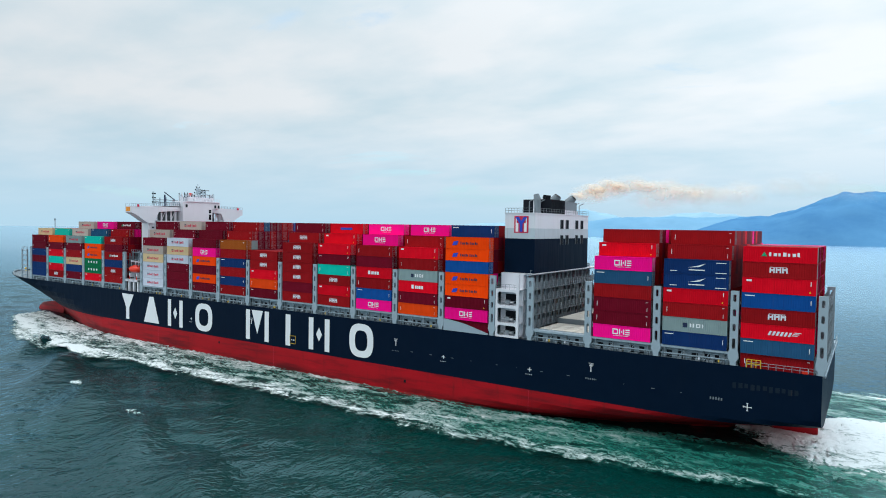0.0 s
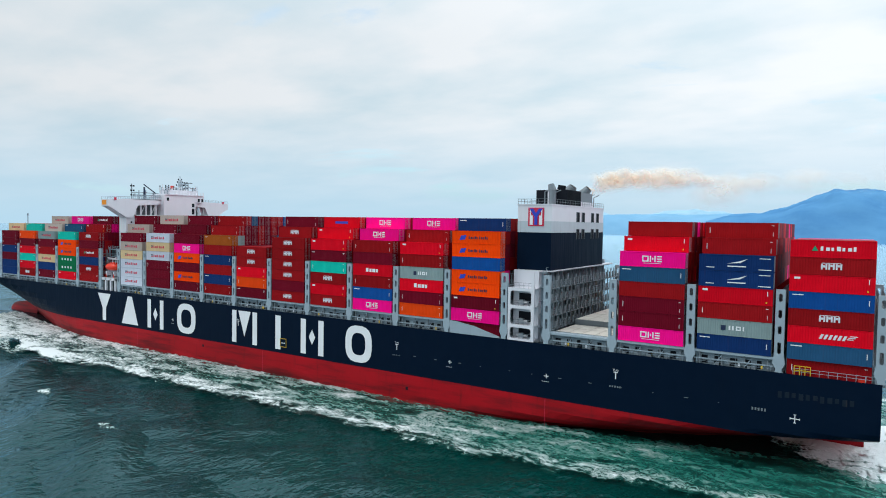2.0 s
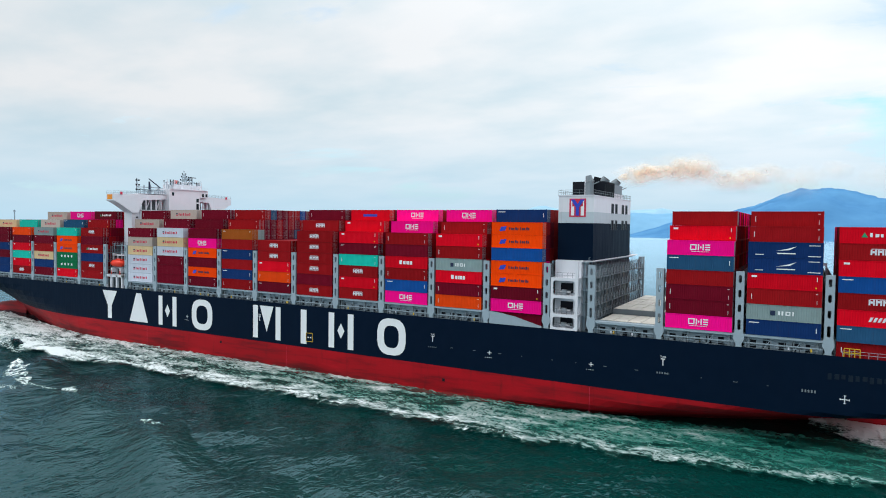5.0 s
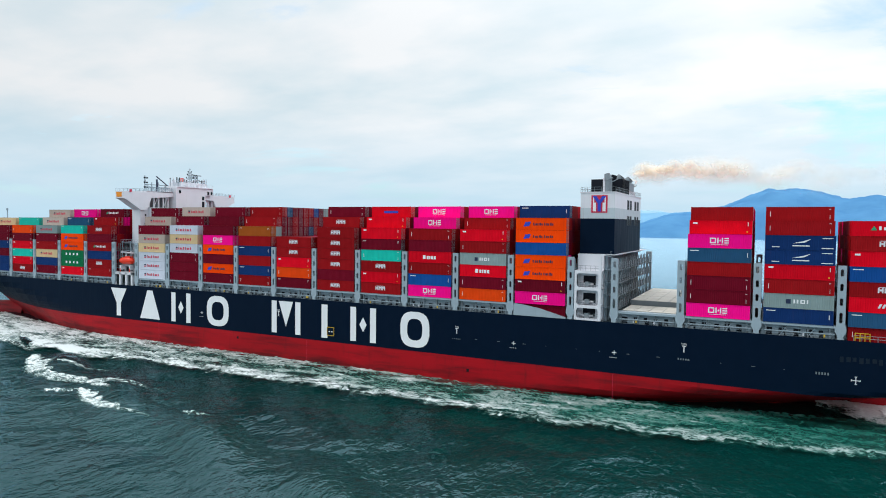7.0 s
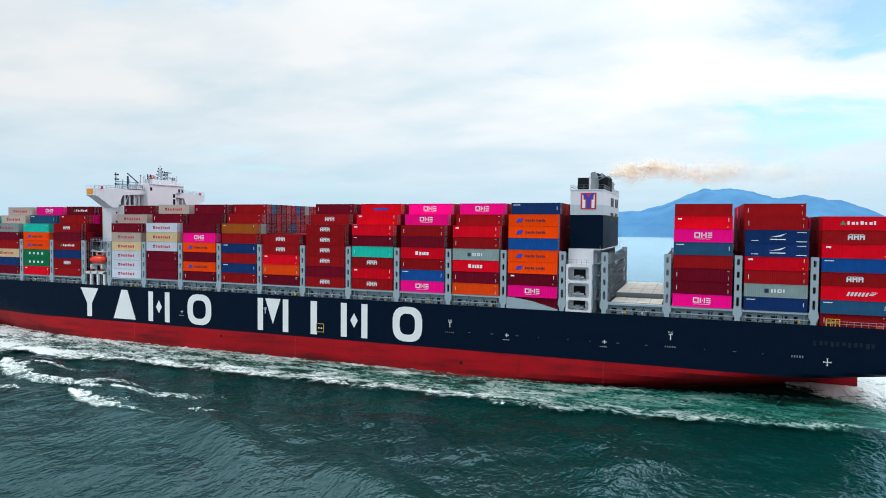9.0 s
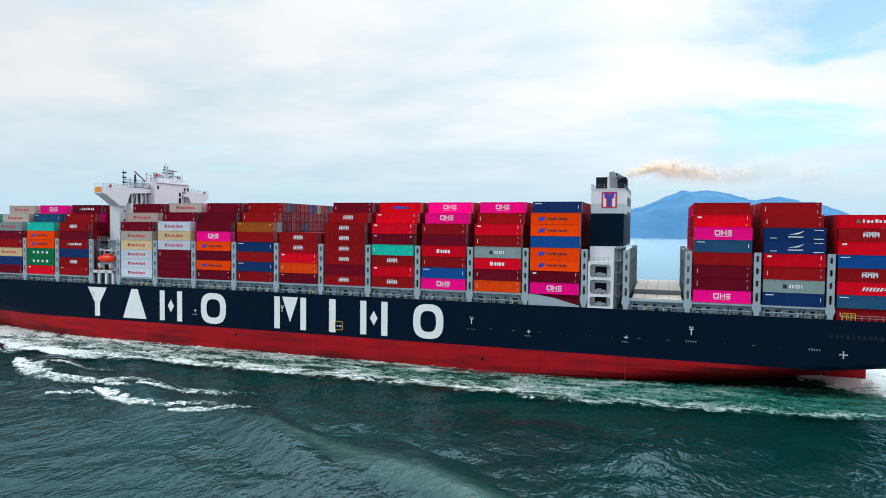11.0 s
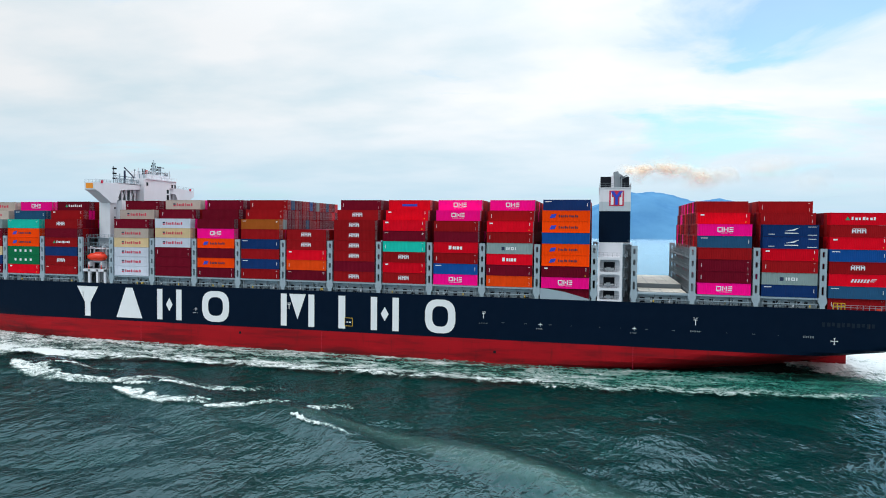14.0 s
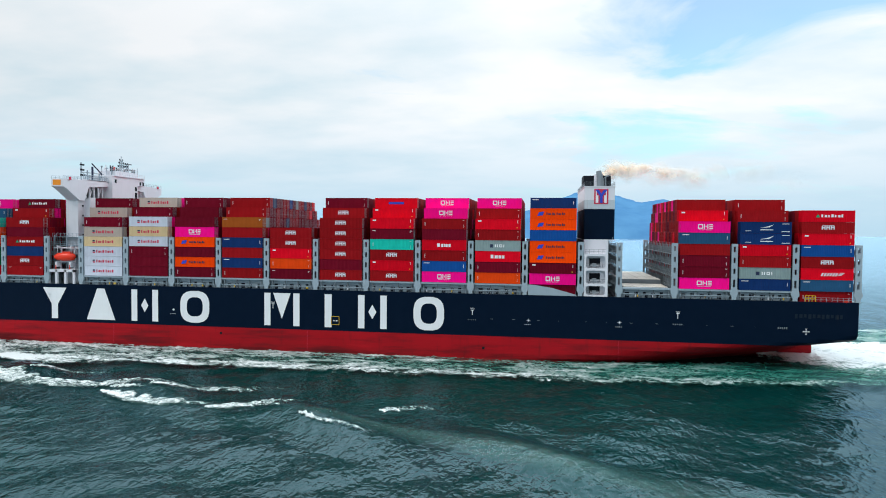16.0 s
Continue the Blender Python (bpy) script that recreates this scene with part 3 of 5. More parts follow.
def foam():
    strip("hull_foam", [(-236, 16, 2), (-205, 9, -10), (-175, 4, -17), (-150, 2, -22), (-125, 1, -24), (-100, 1, -21), (-65, 1, -21),
                        (-32, 1, -21), (0, 1, -21), (15, 2, -21), (37, 4, -19), (55, 8, -17), (70, 10, -14), (90, 9, -12), (115, 4, -10), (140, -2, -8)], FOAM,
          "lacy white and green foam streaming along the hull", "foam", 0.75, 0.35, 420, 30, seed=2, pieces=12)
    strip("stern_foam", [(64, 25, 20), (72, 34, 15), (84, 45, 9), (110, 52, 0), (150, 56, -4), (210, 60, -8), (300, 66, -12), (420, 70, -16)], WAKE,
          "white churned propeller wake behind the stern", "foam", 0.6, 0.7, 220, 40, seed=3, rough=0.06)
    strip("starboard_foam", [(-200, 40, 56), (-120, 47, 66), (0, 47, 66), (70, 42, 70), (160, 50, 90), (300, 60, 120)], FOAM,
          "lacy foam along the far side of the hull", "foam", 0.55, 0.2, 160, 14, seed=5)
    # breaking crests: the bends of their line, half width, sort of foam and seed
    for line, w, mat, seed in (([(-240, 14), (-224, 4), (-205, -8), (-190, -16)], 7.5, CREST, 20), ([(-204, -8), (-178, -19), (-152, -26)], 7, CREST, 11),
                               ([(-168, -23), (-152, -27), (-138, -29)], 3.2, THIN, 12),
                               ([(-136, -32), (-127, -37), (-115, -43), (-103, -47), (-93, -46)], 3.4, CREST, 13), ([(-106, -45), (-88, -43), (-70, -42)], 3.2, THIN, 14),
                               ([(-90, -48.5), (-80, -53), (-70, -56.5), (-57, -56)], 2.3, CREST, 15), ([(-80, -46.5), (-66, -43), (-52, -41)], 3.0, THIN, 16),
                               ([(-61, -57), (-55, -54), (-48, -52)], 2.4, CREST, 17), ([(-41, -60.5), (-35, -64), (-25, -68)], 0.6, CREST, 18),
                               ([(-118, -36), (-108, -35), (-98, -34)], 2.0, THIN, 19),
                               ([(-90, -45.5), (-86, -46), (-80, -48)], 1.0, CREST, 21), ([(-52, -52), (-47, -53), (-42, -53)], 0.8, THIN, 22)):
        cap = whitecap(line, w, mat, seed, "white breaking crest of a bow wave")
        if seed in BREAKS:
            RISERS.append((cap, *BREAKS[seed]))
        else:
            rides(cap)
    for line, w, seed in (([(-142, -55.5), (-136, -53), (-130, -52.5)], 2.6, 33), ([(-172, -58.5), (-166, -55), (-160, -54.5)], 2.6, 34)):
        DRIFTERS.append(whitecap(line, w, LACE, seed, "lacy patch of foam drifting astern of a crest"))
    # a long pale streak lies behind the crest
    u, v = np.linspace(0, 1, 60), np.linspace(0, 1, 13)
    cx = np.interp(u, [0, 0.35, 0.7, 1], [-46, -20, 8, 44])
    cy = np.interp(u, [0, 0.35, 0.7, 1], [-56.5, -64.5, -77, -94])
    half = np.interp(u, [0, 0.3, 1], [1.2, 3.4, 6.0])
    X = cx[:, None] + (v[None] * 2 - 1) * half[:, None] * 0.4
    Y = cy[:, None] + (v[None] * 2 - 1) * half[:, None]
    Z = np.maximum(0.5, bow_height(X, Y)) + 0.15
    U, V = np.repeat(u[:, None], 13, 1), np.repeat(np.abs(v[None] * 2 - 1), 60, 0)
    streak = tagged(new("pale_streak"), "pale milky streak behind the bow wave crest", "foam")
    for a, b in ((0, 16), (15, 31), (30, 46), (45, 60)):
        part("milky_patch", grid_mesh("milky_patch", X[a:b], Y[a:b], Z[a:b], MILKY, U[a:b], V[a:b]), streak)
    RISERS.append((streak, 7.0, 11.0))



def whitecap(line, w, mat, seed, label):
    n = 48
    u = np.linspace(0, 1, n)
    r = np.random.default_rng(seed)
    wob = np.convolve(r.normal(0, 1, n + 6), np.ones(3) / 2, "same")[3:-3]
    k = np.linspace(0, 1, len(line))
    cx, cy = np.interp(u, k, [p[0] for p in line]), np.interp(u, k, [p[1] for p in line]) + wob * 0.35
    half = w * np.sin(np.clip(u, 0.02, 0.98) * math.pi) ** 0.5 * (1 + 0.25 * wob) * (1.1 - 0.4 * u)
    v = np.linspace(0, 1, 9)
    X = np.repeat(cx[:, None], 9, 1)
    Y = cy[:, None] + half[:, None] * (v[None] * 2 - 1)
    Z = np.maximum(0.45, 1.3 if seed > 30 else bow_height(X, Y)) + 0.12 + 0.3 * np.sin(v * math.pi)[None] + r.normal(0, 0.08, X.shape)
    return tagged(new("whitecap", grid_mesh("whitecap", X, Y, Z, mat, np.repeat(u[:, None] * 0.7, 9, 1), np.repeat(np.abs(v[None] * 2 - 1), n, 0))), label, "foam", "breaking crests")


foam()


# ---- hills across the water ----
def hills(name, dist, depth, profile, a, b, seed, label):
    az = np.radians(np.linspace(profile[0][0], profile[-1][0], 260))
    top = np.interp(np.degrees(az), [p[0] for p in profile], [p[1] for p in profile])
    d = np.linspace(0, 1, 26)
    A, D = np.meshgrid(az, d, indexing="ij")
    R = dist + depth * D
    X, Y = R * np.sin(A) - 60, R * np.cos(A) - 148
    Z = np.empty_like(X)
    for i in range(X.shape[0]):
        for j in range(X.shape[1]):
            p = Vector((X[i, j] * 0.0022, Y[i, j] * 0.0022, seed))
            Z[i, j] = noise.fractal(p, 1.0, 2.0, 6)
    ridge = np.sin(np.clip(D / 0.62, 0, 1) * math.pi / 2) ** 0.8 * np.clip((1 - D) / 0.3, 0, 1)
    scale = (dist + depth * 0.62) / 1136.0
    Z = top[:, None] * scale * ridge * (1 + 0.30 * Z) + Z * 9 * ridge - 1.5
    m = hill_material(name + "_woods_and_haze", a, b)
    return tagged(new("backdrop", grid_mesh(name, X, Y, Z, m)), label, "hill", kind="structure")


# haze is painted into the base colours, paler with each farther ridge
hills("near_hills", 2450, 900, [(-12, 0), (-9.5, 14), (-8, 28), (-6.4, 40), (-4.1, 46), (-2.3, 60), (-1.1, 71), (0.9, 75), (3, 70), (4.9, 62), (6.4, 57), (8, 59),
                              (9.3, 58), (11, 46), (13, 30), (16, 0)], (0.075, 0.21, 0.40), (0.11, 0.28, 0.48), 3.0, "wooded hills across the water, haze painted into their blue")
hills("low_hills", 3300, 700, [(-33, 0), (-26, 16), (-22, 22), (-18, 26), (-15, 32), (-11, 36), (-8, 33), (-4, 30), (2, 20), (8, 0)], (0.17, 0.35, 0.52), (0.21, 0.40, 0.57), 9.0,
      "low hills far off, haze painted into their blue")
hills("far_hills", 4250, 500, [(-36, 0), (-28, 18), (-20, 34), (-12, 40), (-6, 36), (0, 20), (4, 0)], (0.30, 0.48, 0.60), (0.33, 0.51, 0.63), 15.0, "far ridge made pale by painted haze")

# ---- the ship ----
MID, TIER, PITCH, LONG, ROW, WIDE = 24.0, 2.902, 14.606, 12.19, 2.522, 2.438
ship = rides(tagged(new("container_ship"), "huge container ship with a navy hull and red bottom under way", "ship"))


def curve(z, pairs):
    return float(np.interp(z, [p[0] for p in pairs], [p[1] for p in pairs]))


def stem_at(z):
    return curve(z, [(-9, -238), (0, -240), (3, -243), (7, -252), (12, -265), (18, -279), (19.5, -282)])


def half_breadth(x, z):
    stem = stem_at(z)
    full = curve(z, [(-9, -120), (0, -140), (7, -158), (12, -180), (18, -214), (19.5, -216)])
    h = MID
    if x < full:
        s = max(0.0, (x - stem) / (full - stem))
        h = MID * math.sin(min(1, s) * math.pi / 2) ** curve(z, [(0, 1.15), (7, 1.0), (18, 0.72)])
    start = curve(z, [(-9, -40), (0, -6), (3, 18), (6, 46), (7, 60), (8, 69), (9, 75.5), (10, 78.5), (12, 80.5), (18, 81)])
    end = curve(z, [(-9, 40), (0, 62), (3, 76), (7, 92), (9, 104), (12, 116), (18, 120)])
    if x > start:
        h = MID * math.cos(min(1, (x - start) / (end - start)) * math.pi / 2) ** curve(z, [(0, 0.95), (7, 0.8), (18, 0.6)])
    return h


def hull(levels, name, mats, label, stern=81.3):
    xs = [-282 + 3 * k for k in range(22)] + list(np.arange(-216, -20, 7)) + list(np.arange(-20, 66, 2.5)) + list(np.arange(66, 81.2, 0.8))
    xs = sorted(set(round(x, 2) for x in xs if x < stern)) + [stern]
    b = Build()
    rows = []
    for x in xs:
        n = len(b.v)
        for side in (-1, 1):
            b.v += [(max(x, stem_at(z)), MID + side * half_breadth(max(x, stem_at(z)), z), z) for z in levels]
        rows.append(n)
    k = len(levels)
    for p, q in zip(rows, rows[1:]):
        for i in range(k - 1):
            b.f.append((p + i, q + i, q + i + 1, p + i + 1))
            b.f.append((p + k + i, p + k + i + 1, q + k + i + 1, q + k + i))
    q = rows[-1]
    b.f += [(q + i, q + k + i, q + k + i + 1, q + i + 1) for i in range(k - 1)]
    b.m = [0] * len(b.f)
    return part(name, b, ship, *mats, label=label)


upper = hull([7, 8, 9, 10, 12, 14, 16, 18, 18.4], "upper_hull", (NAVY,), "navy-blue steel upper hull")
lower = hull([-9, -4, 0, 1.5, 3, 4.5, 6, 7], "lower_hull", (ANTIFOUL,), "scuffed red antifouling below the navy hull", 79.0)


def bulb():
    b = Build()
    n = 14
    rings = [(-262, 0.05), (-261, 1.7), (-258, 3.0), (-252, 3.8), (-244, 4.2), (-232, 4.4)]
    for x, r in rings:
        b.v += [(x, MID + r * 0.8 * math.cos(k * math.tau / n), -0.4 + 1.15 * r * math.sin(k * math.tau / n)) for k in range(n)]
    for j in range(len(rings) - 1):
        b.f += [(j * n + k, (j + 1) * n + k, (j + 1) * n + (k + 1) % n, j * n + (k + 1) % n) for k in range(n)]
    b.m = [0] * len(b.f)
    part("bulbous_bow", b, ship, ANTIFOUL, label="red bulbous bow breaking the water", smooth=True)


bulb()
part("skeg", Build().prism([(71, -4), (79.6, -4), (79.6, 7.4), (71, 6.6)], MID - 0.8, MID + 0.8), ship, ANTIFOUL, label="red skeg under the stern")


def deck():
    b = Build()
    xs = list(np.arange(-276, 82, 6.0)) + [81.8]
    for p, q in zip(xs, xs[1:]):
        hp, hq = half_breadth(p, 18) - 0.15, half_breadth(q, 18) - 0.15
        b.face([(p, MID - hp, 18), (q, MID - hq, 18), (q, MID + hq, 18), (p, MID + hp, 18)])
    part("deck", b, ship, DECK, label="grey steel weather deck")
    rails = Build()
    xs = [-279, -272, -264, -254, -244, -234, -226]
    for side in (-1, 1):
        for p, q in zip(xs, xs[1:]):
            rails.rail((p, MID + side * (half_breadth(p, 18) - 0.2), 18.3), (q, MID + side * (half_breadth(q, 18) - 0.2), 18.3), 1.0, 2.0, 0.04)
    part("bow_rail", rails, ship, PALE, label="pale rail round the forecastle")


deck()

# bays: x of the fore end, height of the lowest box, tiers from below
AFT = 38.43
BAYS = [
    (AFT + 2 * PITCH, 21.04, "sRrbRrR"), (AFT + PITCH, 20.99, "ngrRnnrr"), (AFT, 20.99, "pmmrspRr"),
    (0.0, 21.3, "pmoobOOn".replace("O", "o")), (-PITCH, 21.3, "OmRgrRrp"), (-2 * PITCH, 21.3, "pbrRmrpp"), (-3 * PITCH, 21.3, "rRrtmRRR"),
    (-4 * PITCH, 21.3, "rmrrrrrm"), (-5 * PITCH, 21.3, "mORrr"), (-6 * PITCH, 21.3, "rnrnrcrr"), (-7 * PITCH, 21.3, "momopmmm"),
    (-8 * PITCH, 21.3, "mmmwewmy"), (-9 * PITCH, 21.08, "wwweymym"),
    (-157.5, 20.8, "rrnrmrrm"), (-157.5 - PITCH, 20.7, "RGGootsp"), (-157.5 - 2 * PITCH, 20.6, "mnermgyy"),
    (-157.5 - 3 * PITCH, 20.5, "rRtRmOt"), (-157.5 - 4 * PITCH, 20.4, "nnmnmme"),
]


def hatch_cover(x, z):
    b = Build()
    b.box(x - 0.3, x + LONG + 0.3, 2.6, 45.4, 18.0, z - 0.55)
    for k in range(4):
        b.box(x - 0.2, x + LONG + 0.2, 2.2 + 10.9 * k, 13.0 + 10.9 * k, z - 0.55, z - 0.03)
    return part("hatch_cover", b, ship, GREY, label="grey steel hatch cover under the boxes")


def side_walk(x, z):
    """The walkway below the outer stack: stanchions, beam, rail and fittings."""
    b = Build()
    for k in range(4):
        px = x + 0.5 + k * (LONG - 1.0) / 3
        b.box(px - 0.12, px + 0.12, 0.5, 0.9, 18.0, z - 0.3, 1)
    b.box(x - 0.4, x + LONG + 0.4, 0.12, 2.3, z - 0.5, z - 0.06)
    b.box(x - 0.4, x + LONG + 0.4, 1.5, 1.7, 18.0, z - 0.5)
    b.box(x - 0.4, x + LONG + 0.4, 0.35, 0.5, 19.2, 19.4)
    for px in np.arange(x + 0.6, x + LONG, 1.45):
        b.box(px, px + 0.08, 1.42, 1.5, 18.0, z - 0.5)
    b.rail((x, 0.12, 18.4), (x + LONG, 0.12, 18.4), 0.95, 2.4, 0.022)
    for k in range(4):
        px = x + random.uniform(0.6, LONG - 1.6)
        b.box(px, px + random.uniform(0.3, 0.9), 0.5, 1.1, 18.0, 18.5 + random.uniform(0.1, 0.6), 1)
    b.tube((x + 0.5, 0.9, 19.0), (x + LONG - 0.5, 0.9, 19.0), 0.08, 1, 6)
    b.tube((x + 0.2, 1.3, 19.9), (x + LONG - 0.2, 1.3, 19.9), 0.11, 0, 6)
    for k in range(5):  # black plates paint the dark of openings; braces stand before them
        px = x + 0.7 + k * 2.3 + random.uniform(-0.3, 0.3)
        b.box(px, px + random.uniform(0.7, 1.3), 1.44, 1.49, 18.3, 19.5 + random.uniform(0, 0.6), 2)
        if k % 2:
            b.tube((px, 0.55, 18.1), (px + 1.6, 0.55, z - 0.5), 0.07, 0, 5)
    for k in range(3):
        px = x + random.uniform(0.8, LONG - 1.2)
        b.box(px, px + 0.28, 0.3, 0.5, 18.6, 19.1, random.choice((3, 4, 1)))
    part("side_walkway", b, ship, GREY, DARKGREY, BLACK, WHITE, YELLOW, label="grey walkway with stanchions and rail")


def lashing_post():
    """A tall flat post with rounded slots, on a splayed foot; its fore and aft faces look along x."""
    b = Build()
    w, top = 0.74, 14.7
    for s in (-1, 1):
        b.box(s * w if s < 0 else w - 0.46, -w + 0.46 if s < 0 else w, 0, 0.7, 2.4, top)
    edges = [2.4, 3.6, 5.6, 7.0, 8.4, 9.8, 11.2, 12.6, 14.0, top]
    for k, (lo, hi) in enumerate(zip(edges[:-1], edges[1:])):
        if k % 2 == 0:
            b.box(-w + 0.46, w - 0.46, 0, 0.7, lo, hi)
        else:
            for s in (-1, 1):  # rounded corners of the slots
                for z, d in ((lo, 1), (hi, -1)):
                    x = s * (w - 0.46)
                    pts = [(x, z), (x, z + d * 0.16), (x - s * 0.16, z)]
                    b.prism(pts if s * d < 0 else pts[::-1], 0, 0.7)
    foot = [(-0.55, 0.42), (-0.5, 1.0), (-w - 0.22, 1.9), (-w - 0.22, 2.3), (-w, 3.4), (w, 3.4), (w + 0.22, 2.3), (w + 0.22, 1.9), (0.5, 1.0), (0.55, 0.42)]
    b.prism(foot, -0.06, 0.64)
    return b.mesh("post", GREY)


POST = lashing_post()


def lattice(z1, rows=19, dense=False, mat=DARKGREY):
    """The frames across the ship: uprights between the rows, walkways between tiers, rails and braces."""
    b = Build()
    z0 = 18.0
    for k in range(1, rows):
        y = k * ROW
        b.box(-0.5, -0.35, y - 0.09, y + 0.09, z0, z1)
        b.box(0.35, 0.5, y - 0.11, y + 0.11, z0, z1)
    z = 21.2
    while z < z1 + 0.1:
        b.box(-0.6, 0.6, 0.7, rows * ROW - 0.7, z - 0.12, z)
        for x in (-0.6, 0.6):
            b.rail((x, 0.7, z), (x, rows * ROW - 0.7, z), 1.05, ROW, 0.035)
        if dense:
            for k in range(rows - 1):
                y = k * ROW + 0.5
                if k % 2:
                    b.tube((0.62, y, z), (0.62, y + ROW, z + 2.8), 0.05, 0, 4)
                b.box(0.4, 0.62, y + 0.5, y + 1.2, z + 0.05, z + 1.6, 1)
        z += TIER
    return b.mesh("frames", mat, DARKGREY)


FRAMES, FRAMES_OPEN, FRAMES_STERN = lattice(32.2), lattice(32.2, dense=True), lattice(32.2, rows=10, dense=True)


def lashing_bridge(x, opened=False, frames=None):
    b = Build()
    b.box(-0.7, 0.7, 0.8, 46.5, 18.02, 18.4)
    base = part("lashing_bridge", b, ship, GREY, label="pale grey lashing bridge with slotted posts", at=(x, 0, 0))
    part("post", POST, base, at=(0, 0, 18))
    part("post", POST, base, at=(0, 25.2 if frames is FRAMES_STERN else 47.2, 18))
    part("frames", frames or (FRAMES_OPEN if opened else FRAMES), base)
    return base


GAP = (PITCH - LONG) / 2
for x, z, tiers in BAYS:
    hatch_cover(x, z)
    if x not in (0.0, AFT + 2 * PITCH):
        side_walk(x, z)
    lashing_bridge(x - GAP, x == AFT)
for x in (AFT + 2 * PITCH + LONG + GAP, LONG + GAP, 23.3, -157.5 + LONG + GAP):
    lashing_bridge(x, x == 23.3, FRAMES_STERN if x > 60 else None)


# ---- boxes ----
def corrugated(b, x0, x1, z0, z1, y, out, n, deep=0.038):
    """A wall of folded sheet from x0 to x1 at y; out is -1 to port or 1 to starboard."""
    step = (x1 - x0) / n
    pts = []
    for k in range(n):
        a = x0 + k * step
        pts += [(a, 0), (a + step * 0.3, 0), (a + step * 0.5, deep), (a + step * 0.8, deep)]
    pts.append((x1, 0))
    m = len(b.v)
    for x, d in pts:
        b.v += [(x, y - out * d, z0), (x, y - out * d, z1)]
    for i in range(len(pts) - 1):
        f = (m + 2 * i, m + 2 * i + 2, m + 2 * i + 3, m + 2 * i + 1)
        b.f.append(f if out < 0 else f[::-1])
        b.m.append(0)


def box_mesh(key):
    b = Build()
    h, w, L = TIER - 0.055, WIDE, LONG
    t = 0.14
    for x in (0.0, L - 0.18):  # corner castings bear the box above
        for y in (-0.004, w - 0.176):
            b.box(x - 0.004, x + 0.184, y, y + 0.18, h - 0.12, TIER - 0.008)
            b.box(x - 0.004, x + 0.184, y, y + 0.18, -0.003, 0.12)
    corrugated(b, t, L - t, 0.16, h - 0.1, 0.03, -1, 30)
    corrugated(b, t, L - t, 0.16, h - 0.1, w - 0.03, 1, 6)
    b.face([(0.05, 0.03, h - 0.03), (L - 0.05, 0.03, h - 0.03), (L - 0.05, w - 0.03, h - 0.03), (0.05, w - 0.03, h - 0.03)])
    b.face([(0.05, 0.03, 0.1), (0.05, w - 0.03, 0.1), (L - 0.05, w - 0.03, 0.1), (L - 0.05, 0.03, 0.1)])
    for k in range(6):  # fore end, folded
        y0, y1 = 0.1 + k * (w - 0.2) / 6, 0.1 + (k + 1) * (w - 0.2) / 6
        d = 0.05 if k % 2 else 0.1
        b.face([(d, y1, 0.1), (d, y0, 0.1), (d, y0, h), (d, y1, h)])
    b.face([(L - 0.1, 0.05, 0.1), (L - 0.1, w - 0.05, 0.1), (L - 0.1, w - 0.05, h - 0.1), (L - 0.1, 0.05, h - 0.1)])
    for x in (0, L - t):
        for y in (0, w - t):
            b.box(x, x + t, y, y + t, 0, h)
    for z0, z1 in ((0, 0.16), (h - 0.11, h)):
        for y in (0.005, w - 0.105):
            b.box(t, L - t, y, y + 0.1, z0, z1)
        for x in (0.005, L - 0.105):
            b.box(x, x + 0.1, t, w - t, z0, z1)
    return b.mesh("shipping_container", BOX[key])


def door_mesh(key):
    b = Build()
    h, w = TIER - 0.012, WIDE / 2 - 0.16
    b.box(0, 0.05, 0, w, 0.18, h - 0.13)
    for y in (w * 0.28, w * 0.75):
        b.tube((0.09, y, 0.1), (0.09, y, h - 0.08), 0.028, 1, 5)
        b.box(0.05, 0.11, y - 0.05, y + 0.2, 1.1, 1.17, 1)
    return b.mesh("door", BOX[key], STEEL)


BOX_MESH = {k: box_mesh(k) for k in COLORS}
DOOR_MESH = {k: door_mesh(k) for k in COLORS}


def bars(*items):
    """Flat plates on the port wall: x, z of the lower corner, width, height, material."""
    b = Build()
    for x, z, w, h, m in items:
        b.box(x, x + w, -0.012, 0.012, z, z + h, m)
    return b


def pieces(b, name, *mats):
    """One mesh for each loose piece that b holds."""
    runs = []  # first and last vertex, faces, material
    for f, m in zip(b.f, b.m):
        runs.append([min(f), max(f), [f], m])
        while len(runs) > 1 and runs[-1][0] <= runs[-2][1]:
            last = runs.pop()
            runs[-1] = [min(runs[-1][0], last[0]), max(runs[-1][1], last[1]), runs[-1][2] + last[2], last[3]]
    out = []
    for lo, hi, faces, m in runs:
        one = Build()
        one.v, one.f, one.m = b.v[lo:hi + 1], [tuple(i - lo for i in f) for f in faces], [0] * len(faces)
        out.append(one.mesh(name, mats[m]))
    return out


